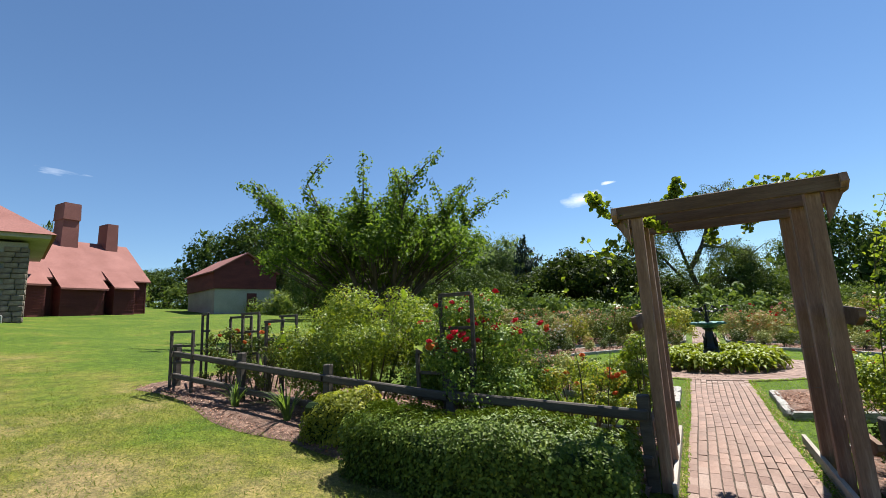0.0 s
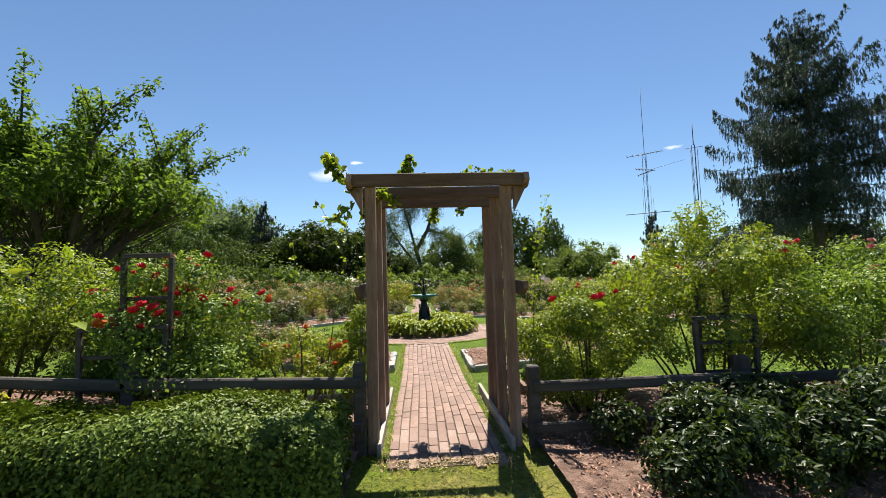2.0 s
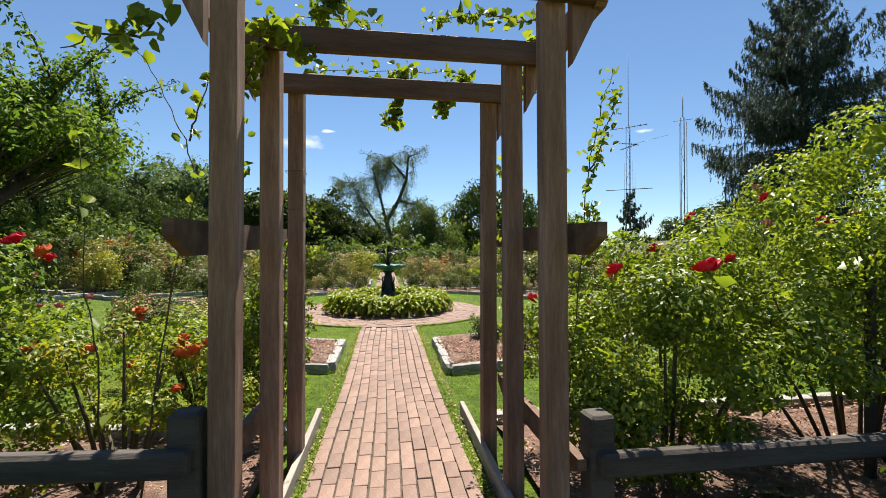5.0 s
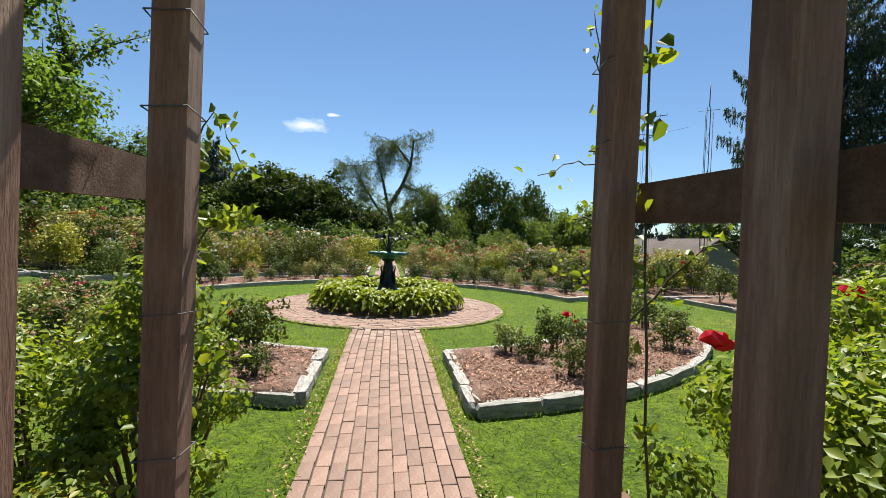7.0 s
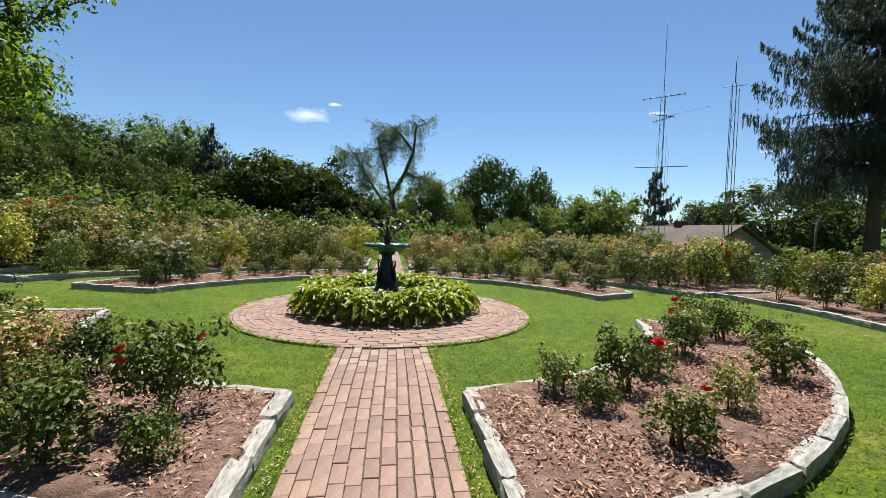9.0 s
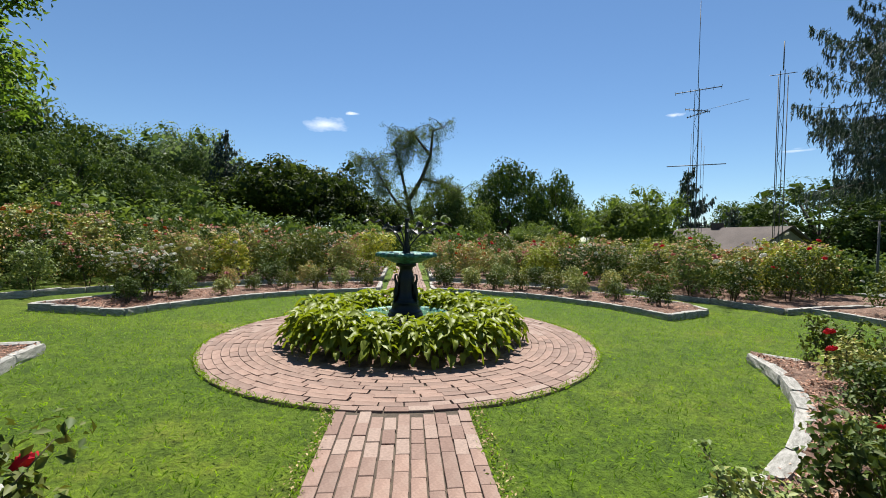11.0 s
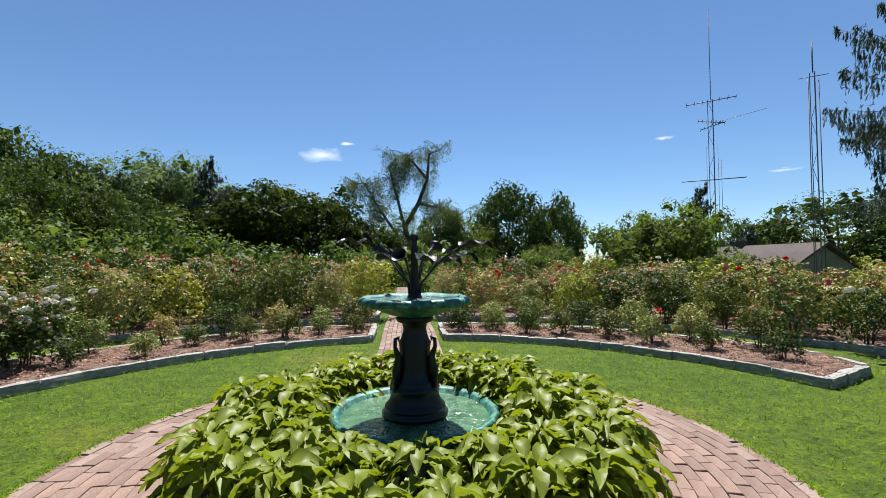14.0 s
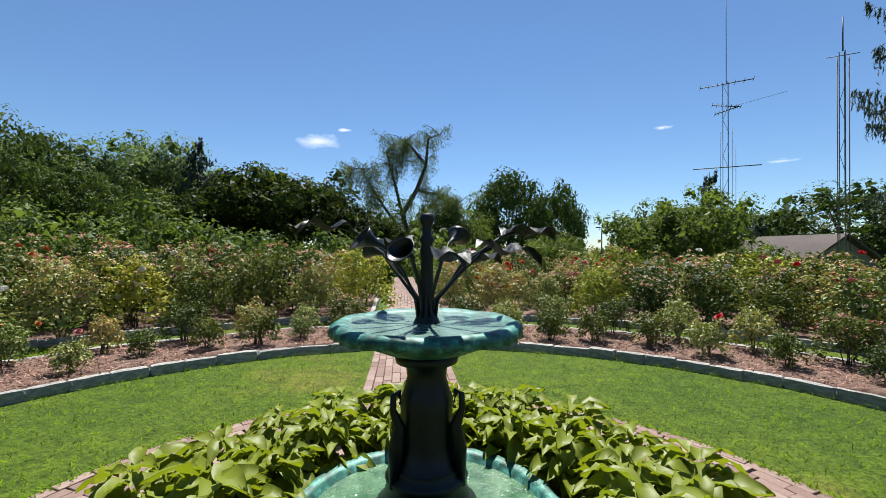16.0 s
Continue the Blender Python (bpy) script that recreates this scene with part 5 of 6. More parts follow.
def apple_meshes(seed):
    """A vase of leaning limbs with upright leafy shoots."""
    rr = random.Random(seed)
    rng = np.random.default_rng(seed)
    runs = [([(0, 0, -0.4), (0.05, 0, 0.6), (0.1, 0, 1.3)], [0.34, 0.27, 0.24])]
    centres, radii = [], []
    for i in range(12):
        a = 2 * math.pi * i / 12 + rr.uniform(-0.2, 0.2)
        R, H = rr.uniform(3.4, 4.8), rr.uniform(4.8, 5.9)
        c, s = math.cos(a), math.sin(a)
        base = 0.5 + 0.8 * rr.random()
        line = []
        for k in range(7):
            u = k / 6
            line.append(Vector((c * R * u ** 0.9 + rr.uniform(-0.15, 0.15) * u, s * R * u ** 0.9 + rr.uniform(-0.15, 0.15) * u, base + (H - base) * (u * 0.75 + 0.25 * u * u))))
        runs.append(([tuple(p) for p in line], [0.15 * (1 - 0.88 * k / 6) for k in range(7)]))
        for _ in range(25):
            u = rr.uniform(0.25, 1.0)
            k = min(5, int(u * 6))
            p = line[k].lerp(line[k + 1], u * 6 - k)
            d = Vector((c * rr.uniform(-0.35, 0.9) + rr.uniform(-0.5, 0.5), s * rr.uniform(-0.35, 0.9) + rr.uniform(-0.5, 0.5), rr.uniform(0.15, 1.3))).normalized()
            ln = rr.uniform(0.7, 2.0)
            q = p + d * ln
            runs.append(([tuple(p), tuple(p.lerp(q, 0.5) + Vector((0, 0, 0.06))), tuple(q)], [0.035, 0.022, 0.006]))
            n = int(ln / 0.22)
            for m in range(n):
                w = (m + 0.6) / n
                spot = p.lerp(q, w) + Vector((rr.uniform(-0.1, 0.1), rr.uniform(-0.1, 0.1), rr.uniform(-0.1, 0.1)))
                if spot.z < 2.9 + 0.5 * math.sin(spot.x * 1.3):
                    continue
                centres.append(tuple(spot))
                radii.append(rr.uniform(0.24, 0.42) * (1.15 - 0.65 * w))
    for _ in range(250):
        r, a = 4.5 * math.sqrt(rr.random()), rr.uniform(0, 6.28)
        q = Vector((r * math.cos(a), r * math.sin(a), 2.6 + 3.3 * (1 - (r / 5.6) ** 2) * rr.uniform(0.45, 1.0)))
        runs.append(([(q.x * 0.6, q.y * 0.6, q.z - 1.1), tuple(q)], [0.03, 0.008]))
        centres.append(tuple(q))
        radii.append(rr.uniform(0.38, 0.6))
    return tube_mesh("trunk", runs, 5), clumps_to_leaves("crown", rng, centres, radii, 30, 0.145, 1.0, 0.1, 0.5, 0.5, 0.2, False, 1, 0.4)


tree("apple_tree", "broad leafy apple tree with many upright shoots and leaning limbs", -12.8, 14.0, apple_meshes(41), M_TREE, None, 0, 1.12)
def dome_meshes(seed, n, clump, leaf, per, low=-0.45, rough=0.14, flat=0.85):
    """A full crown one metre wide and high: leaf clumps over a lumpy dome, on a trunk whose limbs reach into it."""
    rr = random.Random(seed)
    rng = np.random.default_rng(seed)
    centres, radii, runs = [], [], [([(0, 0, -0.06), (0.01, 0, 0.2), (0, 0.01, 0.55)], [0.03, 0.024, 0.012])]
    for i in range(n):
        u = low + (0.97 - low) * (i + rr.random()) / n
        a = i * 2.399 + rr.uniform(-0.4, 0.4)
        w = math.sqrt(max(0.0, 1 - u * u))
        d = Vector((math.cos(a) * w, math.sin(a) * w, u))
        k = 1 + rough * 2 * noise.noise(d * 1.7 + Vector((seed, 0, 0))) + rr.uniform(-rough, rough) * 0.5
        p = Vector((d.x * 0.44 * k, d.y * 0.44 * k, 0.52 + d.z * 0.43 * k))
        centres.append(tuple(p))
        radii.append(clump * rr.uniform(0.6, 1.25))
        if i % 3 == 0:
            runs.append(([(0, 0, 0.12 + 0.3 * rr.random()), (p.x * 0.5, p.y * 0.5, p.z * 0.75), tuple(p * 0.97)], [0.012, 0.008, 0.003]))
    return tube_mesh("trunk", runs, 4), clumps_to_leaves("crown", rng, centres, radii, per, leaf, flat, 0.25, 0.65, 0.4, 0.7, False, 9, 0.35)


def crown_tree(name, label, x, y, high, wide, meshes, mat, rz=0, group=""):
    t = tree(name, label, x, y, meshes, mat, None, rz, 1.0, group)
    t.scale = (wide, wide, high)
    return t


dome = [dome_meshes(200 + i, 85, 0.125, 0.03, 70, -0.75, 0.22) for i in range(4)]
# the wood on the rise, tall behind and lower in front
for i, (x, y, h_, w_) in enumerate(((-46.5, 37.0, 11.5, 6.5), (-40.9, 35.1, 10.8, 5.7), (-38.0, 38.9, 10.9, 5.7), (-35.6, 41.5, 10.7, 5.7), (-34.3, 44.2, 10.6, 5.8), (-33.5, 47.5, 9.5, 6.0), (-32.3, 49.7, 8.9, 6.1), (-31.4, 52.8, 8.8, 6.4), (-30.5, 55.8, 8.4, 6.6), (-29.5, 58.7, 8.1, 6.8), (-28.1, 61.7, 7.7, 7.0))):
    crown_tree("woodland_tree", "tall dark green leafy tree of the wood on the rise", x, y, h_, w_ * 1.3, dome[i % 4], M_DEEP, i * 67, "trees of the wood")
for i, (x, y, h_, w_, k_) in enumerate(((-28.0, 24.0, 5.8, 3.5, 0), (-25.2, 26.2, 5.6, 3.4, 1), (-22.6, 27.6, 5.4, 3.2, 0), (-20.5, 28.3, 4.9, 3.1, 2), (-20.0, 30.1, 4.5, 3.2, 2), (-20.6, 33.5, 5.4, 3.6, 1), (-20.4, 36.1, 5.1, 3.8, 0), (-19.7, 37.8, 5.3, 3.9, 1), (-19.8, 41.2, 5.3, 4.2, 0), (-19.4, 43.7, 5.1, 4.4, 1))):
    crown_tree("woodland_tree", ("green leafy tree at the wood's edge", "grey-green leafy tree at the wood's edge", "yellow-green leafy tree at the wood's edge")[k_], x, y, h_, w_ * 1.2, dome[(i + 1) % 4], (M_FOREST, M_GREYLEAF, M_ROUND)[k_], i * 41 + 20, "trees of the wood")
for i, (x, y, h_, w_) in enumerate(((-58.0, 36.0, 11.0, 12.0), (-52.0, 38.0, 12.5, 12.0), (-66.0, 31.0, 5.5, 8.0), (-63.0, 27.5, 4.5, 6.0), (-57.0, 14.5, 8.5, 5.0))):
    crown_tree("woodland_tree", "green leafy tree behind the red buildings", x, y, h_, w_, dome[i % 4], M_FOREST, i * 29, "trees of the wood")


def thicket_mesh(seed, w, h, n, leaf):
    rr = random.Random(seed)
    rng = np.random.default_rng(seed)
    c = [(rr.uniform(-w, w), rr.uniform(-1.2, 1.2), h * rr.random() ** 0.8 * (1 - 0.3 * rr.random())) for _ in range(70)]
    return clumps_to_leaves("foliage", rng, c, [rr.uniform(0.5, 1.1) * h / 3 for _ in c], n, leaf, 0.9, 0.3, 0.6, 0.45, 0.55, False, 9, 0.4)


rr_ = random.Random(6)
c_ = []
for i in range(330):
    a_ = radians(rr_.uniform(-88, 84))
    d_ = rr_.uniform(80, 96)
    c_.append((d_ * math.sin(a_), d_ * math.cos(a_), hill(d_ * math.sin(a_), d_ * math.cos(a_)) + rr_.uniform(0, 4.2 if a_ < -0.2 else 1.6)))
tl_ = part("distant_woods", clumps_to_leaves("distant_woods", np.random.default_rng(6), c_, [rr_.uniform(1.4, 2.6) for _ in c_], 60, 0.9, 0.9, 0.2, 0.7, 0.4, 0.2), M_FOREST)
tagged(tl_, "dark green line of distant woods", "woods", kind="stuff")
thick = [thicket_mesh(80 + i, 5.0, 3.0, 50, 0.22) for i in range(3)]
thick_stems = tube_mesh("stems", [([(x_, 0.2 * math.sin(x_ * 3), -0.1), (x_ * 1.05, 0.3 * math.sin(x_ * 3), 1.0), (x_ * 1.1, 0.5 * math.cos(x_ * 2), 2.0)], [0.05, 0.04, 0.015]) for x_ in (-4.2, -3.1, -2.0, -0.9, 0.2, 1.3, 2.4, 3.6, 4.5)], 4)
hedge_spots = [(-44, 31, 40, 1.0), (-35, 28.5, 30, 0.9), (-27, 28.5, 20, 0.9), (-19.5, 28, 15, 0.85), (-13, 29, 5, 0.9), (-7.5, 33.5, 0, 0.9), (-1, 37, 0, 0.8), (5, 40, 0, 0.75), (12, 41, -10, 0.75), (15.5, 45, 0, 1.0), (22, 48, -10, 1.1), (19, 43, -15, 0.85), (27, 41, -20, 1.0), (35, 35, -40, 1.2), (41, 27, -60, 1.2), (-52, 30, 40, 1.1), (-16, 24.5, 60, 0.6), (46, 17, -80, 1.3), (10, 27.5, -12, 0.42), (3, 26.5, 0, 0.38), (-4.5, 26.5, 0, 0.4), (-11, 24.5, 25, 0.45), (48, 5, -90, 1.3), (-60, 20, 75, 1.0)]
for i, (x, y, a, s_) in enumerate(hedge_spots):
    th = thing("thicket", "dense dark green thicket of shrubs behind the garden", "thicket", (x, y, hill(x, y) - 0.1), a, "thickets behind the garden")
    th.scale = (s_ * 1.1, s_, s_)
    part("foliage", thick[i % 3], M_FOREST, th)
    part("stems", thick_stems, M_BARK, th)
pale = tree_meshes(61, 11, 7, 0.22, 2.0, 0.21, 130, 3, (0, 0), 4, 0.12, 1.0, 0.8)
tree("grey_poplar", "pale grey-green feathery tree", -25.3, 55.4, pale, M_PALE, None, 0, 1.02)
tree("grey_poplar", "pale grey-green feathery tree", -22.6, 54.2, pale, M_PALE, None, 100, 1.0)
dark = tree_meshes(63, 5.2, 6.5, 0.15, 0.6, 0.18, 68, 3, (0, 0), 5, 0.13, 0.7, 0.5)
tree("cherry_tree", "dark green spreading cherry tree behind the roses", -8.9, 45.5, dark, M_CHERRY, None, 0, 1.72)
tree("cherry_tree", "dark green spreading cherry tree behind the roses", -13.2, 46.5, dark, M_CHERRY, None, 80, 1.35)
tree("cherry_tree", "low dark green spreading tree under the willow", -4.6, 48.0, dark, M_FOREST, None, 160, 1.25)
oak = [dome_meshes(230 + i, 85, 0.15, 0.03, 150, -0.9, 0.22) for i in range(2)]
broad = dome_meshes(240, 150, 0.11, 0.019, 120, -0.9, 0.18)
for i, (x, y, h_, w_, lab) in enumerate(((16.5, 74.5, 14.6, 10.4, "rounded dark green oak tree far behind the garden"), (24.2, 74.3, 13.8, 7.3, "rounded dark green oak tree far behind the garden"), (42.2, 46.3, 10.2, 12.7, "broad dark green tree behind the grey-roofed house"), (44.8, 40.2, 8.6, 8.8, "broad dark green tree behind the grey-roofed house"), (40.4, 53.5, 8.4, 6.5, "dark green tree behind the grey-roofed house"), (4.9, 64.3, 8.4, 7.1, "rounded green tree beside the willow"))):
    crown_tree("oak_tree", lab, x, y, h_ * 1.04, w_ * 1.1, broad if i in (2, 3) else oak[i % 2], M_ROUND if i == 5 else M_DEEP, i * 57)
ball = tree_meshes(67, 5.0, 4.4, 0.12, 0.5, 0.13, 62, 3, (0, 0), 5, 0.12, 0.85, 0.6)
tree("round_tree", "small rounded light green tree behind the roses", 9.7, 24.2, ball, M_ROUND, None, 0, 0.74)
tree("round_tree", "low dark green shrub tree behind the roses", 12.6, 24.6, ball, M_DARK, None, 50, 0.5)
tree("round_tree", "low dark green shrub tree behind the roses", 7.6, 30.0, ball, M_FOREST, None, 90, 0.5)
low = tree_meshes(69, 6, 9, 0.2, 0.5, 0.8, 11, 3, (0, 0), 5, 0.16, 0.7, 0.4)
for i, (x, y, s) in enumerate(((2, 47, 0.75), (-3, 44, 0.7), (6, 50, 0.6), (30, 92, 1.3), (42, 88, 1.2), (54, 80, 1.2), (62, 66, 1.2), (70, 45, 1.5), (75, 25, 1.5))):
    tree("distant_tree", "low mass of green trees in the distance", x, y, low, M_FOREST, None, i * 47, s, "distant trees")


def build_willow(x, y, h):
    rr = random.Random(9)
    rng = np.random.default_rng(9)
    t = thing("willow_tree", "old willow with a crooked trunk and trailing pale foliage", "tree", (x, y, hill(x, y)))
    runs, P, N = [], [], []
    limbs = [((0, 0, -0.3), (0.3, 0, 4), (-0.5, 0, 7), (1.2, 0, 10), (2.3, 0, 13), (2.6, 0.2, 16.2), (4.2, 0.2, 16.8)),
             ((0.3, 0, 4), (-2, 0.3, 7), (-4, 0.2, 10), (-5.5, 0, 12.5), (-7, 0, 12)),
             ((-0.5, 0, 7), (-1.5, -0.5, 11), (-2.3, -0.4, 14), (-1.5, 0, 15.5)),
             ((1.2, 0, 10), (3.5, 0, 9.5), (5.5, 0, 8.2), (6.5, 0, 8.6)),
             ((2.3, 0, 13), (0.4, 0.4, 15.4), (-0.4, 0.3, 16)),
             ((0.3, 0, 4), (3, -0.4, 5.5), (6, -0.5, 5)), ((0, 0, 3), (-4, 0, 5.5), (-7, 0.3, 7))]
    for k, l in enumerate(limbs):
        pts = [tuple(Vector(p) * h / 17) for p in l]
        r0 = 0.5 if k == 0 else 0.22
        runs.append((pts, [r0 * (1 - 0.85 * i / (len(pts) - 1)) for i in range(len(pts))]))
        for a, b in zip(pts[1:], pts[2:]):
            for _ in range(10 if k != 0 else 5):
                q0 = Vector(a).lerp(Vector(b), rr.random())
                q1 = q0 + Vector((rr.uniform(-2.2, 2.2), rr.uniform(-1.6, 1.6), rr.uniform(-0.3, 1.3)))
                runs.append(([tuple(q0), tuple(q0.lerp(q1, 0.5) + Vector((0, 0, 0.25))), tuple(q1)], [0.06, 0.04, 0.015]))
                for _ in range(6):
                    q = q0.lerp(q1, rr.uniform(0.3, 1.1)) + Vector((rr.uniform(-0.35, 0.35), rr.uniform(-0.35, 0.35), rr.uniform(-0.1, 0.3)))
                    ln = rr.uniform(0.5, 2.9)
                    m = int(12 + ln * 19)
                    u = rng.random(m)
                    P.append(np.column_stack([q.x + rng.normal(size=m) * (0.16 + 0.2 * u), q.y + rng.normal(size=m) * 0.3, q.z - u * ln]))
                    N.append(rng.normal(size=(m, 3)))
    part("trunk", tube_mesh("trunk", runs, 5), M_BARK, t)
    P, N = np.concatenate(P), np.concatenate(N)
    N[:, 2] *= 0.3
    part("crown", leaves_mesh("crown", P, N, rng.uniform(0.14, 0.3, len(P)), 0.28, rng, 1.4), M_WILLOW, t)
    part("undergrowth", clumps_to_leaves("undergrowth", rng, [(rr.uniform(-9, 10), rr.uniform(-2, 2), rr.uniform(1, 10.5) * rr.uniform(0.5, 1)) for _ in range(120)], [rr.uniform(0.8, 1.7) for _ in range(120)], 130, 0.24, 1.0, 0.4, 0.4, 0.45, 0.5, False, 4, 0.4), M_ROUND, t)


build_willow(0.4, 61.5, 17.3)


def spruce_meshes(seed, h, spread, whorls, leaf, dense, bare=0.1):
    rr = random.Random(seed)
    rng = np.random.default_rng(seed)
    runs = [([(0, 0, -0.3), (0.05, 0, h * 0.5), (0, 0, h)], [h * 0.021, h * 0.013, 0.02])]
    P, N, A = [], [], []
    for i in range(whorls):
        u = i / whorls
        z = h * (bare + (0.98 - bare) * u)
        rmax = spread * (1 - u) ** 0.72 * rr.uniform(0.5, 1.1) * (0.6 + 0.4 * min(1.0, u / 0.22)) + (0.9 if h > 15 else 0.3)
        z00 = z
        for k in range(6):
            z = z00 + rr.uniform(-0.02, 0.02) * h
            a = rr.uniform(0, 6.28)
            L = rmax * rr.uniform(0.6, 1.15)
            c, s = math.cos(a), math.sin(a)
            droop = rr.uniform(0.12, 0.3) * (1 - u * 0.8)
            pts = [(c * L * q, s * L * q, z + L * (0.12 * q - droop * q * q * 2 + (0.16 + 0.45 * u) * q ** 4)) for q in (0.02, 0.35, 0.7, 1.0)]
            runs.append((pts, [0.05 * (1 - u) + 0.012, 0.035 * (1 - u) + 0.01, 0.015, 0.006]))
            tufts = int(L * dense / 9)
            q = np.repeat(0.12 + 0.9 * rng.random(tufts) ** 0.8, 9)
            m = len(q)
            side = np.repeat(rng.normal(size=tufts), 9) * 0.2 * L * (1.05 - q) ** 0.5 + rng.normal(size=m) * 0.05
            reach = np.repeat(rng.uniform(0.15, 1.0, tufts), 9) * (0.25 + 0.9 * (1 - u)) * min(1.0, h / 18.0)
            hang = rng.random(m) * reach
            zz = z + L * (0.12 * q - droop * q * q * 2 + (0.16 + 0.45 * u) * q ** 4) - hang
            P.append(np.column_stack([c * L * q - s * side, s * L * q + c * side, zz]))
            N.append(rng.normal(size=(m, 3)) + np.array([0, 0, 0.2]))
            A.append(np.column_stack([np.full(m, c * 0.3), np.full(m, s * 0.3), np.full(m, -1.1)]))
    P, N, A = np.concatenate(P), np.concatenate(N), np.concatenate(A)
    return tube_mesh("trunk", runs, 5), leaves_mesh("crown", P, N, leaf * rng.uniform(0.5, 1.4, len(P)), 0.17, rng, 0.3, 0.05, A)


big = spruce_meshes(71, 18.2, 7.4, 27, 0.26, 220, 0.33)
tree("spruce_tree", "tall dark Norway spruce with drooping branches", 25.9, 24.3, big, M_SPRUCE, None, 0, 1.07)
small = spruce_meshes(72, 9.6, 3.3, 20, 0.38, 60)
tree("spruce_tree", "narrow dark spruce far behind the houses", 26.6, 44.6, small, M_SPRUCE, None, 0, 1.2)
tree("spruce_tree", "narrow dark spruce far behind the houses", 33.0, 46.9, small, M_SPRUCE, None, 60, 0.85)
tree("spruce_tree", "dark conifer before the pale feathery trees", -17.6, 48.5, small, M_SPRUCE, None, 30, 1.12)

# ---- buildings ----


def gable(bm, x0, x1, y0, y1, z0, eave, ridge, along="x"):
    """Walls with a gable at each end of the ridge."""
    if along == "x":
        m = (y0 + y1) / 2
        return prism(bm, [(y0, z0), (y1, z0), (y1, eave), (m, ridge), (y0, eave)], x1 - x0, "x", x0)
    m = (x0 + x1) / 2
    return prism(bm, [(x0, z0), (x1, z0), (x1, eave), (m, ridge), (x0, eave)], y1 - y0, "y", y0)


def roof_pair(parent, x0, x1, y0, y1, eave, ridge, mat, along="x", over=0.3, thick=0.14, name="roof"):
    """The two slopes of a gable roof, each a slab with overhang."""
    for sgn in (-1, 1):
        if along == "x":
            m, half = (y0 + y1) / 2, (y1 - y0) / 2
            k = (ridge - eave) / half
            p = [(m, ridge + 0.02), (m + sgn * (half + over), eave - over * k + 0.02), (m + sgn * (half + over), eave - over * k + thick), (m, ridge + thick + 0.02)]
            part(name, prism(bmesh.new(), p, x1 - x0 + 2 * over, "x", x0 - over), mat, parent)
        else:
            m, half = (x0 + x1) / 2, (x1 - x0) / 2
            k = (ridge - eave) / half
            p = [(m, ridge + 0.02), (m + sgn * (half + over), eave - over * k + 0.02), (m + sgn * (half + over), eave - over * k + thick), (m, ridge + thick + 0.02)]
            part(name, prism(bmesh.new(), p, y1 - y0 + 2 * over, "y", y0 - over), mat, parent)


def build_barn():
    """Local x runs along the front, local -y faces the garden."""
    b = thing("red_barn", "long dark red clapboard barn with two roof ventilators", "barn", (-43.4, 12.8, hill(-44, 13) + 0.1), 95)
    L0, L1 = -9.0, 5.5
    part("wall", gable(bmesh.new(), L0, L1, 0.0, 8.0, -0.4, 2.9, 6.4), M_BARN, b)
    roof_pair(b, L0, L1, 0.0, 8.0, 2.9, 6.4, M_ROOF)
    for z in [0.25 + 0.22 * i for i in range(12)]:
        part("clapboard", new_box(L0, L1, -0.04, -0.001, z, z + 0.03), M_BARN, b)
    for x0, x1, drop in ((-9.0, -2.2, 0.0), (-1.3, 1.65, 0.22), (2.35, 4.0, 0.08)):
        bay = part("bay_wall", new_box(x0, x1, -1.2, -0.05, -0.4, 2.3 - drop), M_BARN, b)
        for z in [0.1 + 0.22 * i for i in range(10)]:
            part("clapboard", new_box(x0, x1, -1.235, -1.202, z, z + 0.03), M_BARN, bay)
        bm = prism(bmesh.new(), [(-1.55, 1.98 - drop), (-1.55, 2.12 - drop), (0.6, 3.62), (0.6, 3.45)], x1 - x0 + 0.3, "x", x0 - 0.15)
        part("bay_roof", bm, M_ROOF, b)
    for x, w, h, capped in ((0.86, 1.3, 3.75, True), (4.13, 1.05, 2.45, False)):
        top = 6.0 + h
        bm = prism(bmesh.new(), [(x - w / 2, 4.6), (x + w / 2, 4.6), (x + w * 0.42, top), (x - w * 0.42, top)], 1.5, "y", 3.2)
        v = part("ventilator", bm, M_ROOF, b, "red shingled roof ventilator")
        if capped:
            part("cap", prism(bmesh.new(), [(x - w * 0.5, top - 1.45), (x + w * 0.5, top - 1.45), (x + w * 0.46, top + 0.04), (x - w * 0.46, top + 0.04)], 1.7, "y", 3.1), M_ROOF, v)
    for x in (-1.75, 2.0):
        part("door", new_box(x - 0.32, x + 0.32, -0.07, -0.03, -0.1, 2.1), M_DOOR, b)
    part("corner_board", new_box(L1 - 0.02, L1 + 0.06, -0.06, 0.1, -0.4, 2.9), M_DOOR, b)


build_barn()


def build_shed():
    b = thing("red_shed", "small shed with pale plaster below and red boards above", "shed", (-39.7, 25.7, hill(-40, 25) + 0.2), 78)
    part("lower_wall", new_box(-3.0, 3.0, 0, 7.5, -0.5, 2.3), M_PLASTER, b, "pale plastered lower wall")
    part("upper_wall", gable(bmesh.new(), -3.15, 3.15, -0.15, 7.6, 2.3, 4.0, 5.9, "y"), M_BARN, b)
    roof_pair(b, -3.15, 3.15, -0.15, 7.6, 4.0, 5.9, M_ROOF, "y", 0.25)
    d = part("door", new_box(0.1, 1.1, -0.05, 0.0, -0.2, 1.85), M_DOOR, b)
    part("window", lathe(bmesh.new(), [(0.0, 0.0), (0.26, 0.0), (0.26, 0.06), (0.19, 0.06), (0.19, 0.02), (0.0, 0.02)], 16), M_DOOR, b, at=pose(0, -0.16, 5.0, 90))


build_shed()


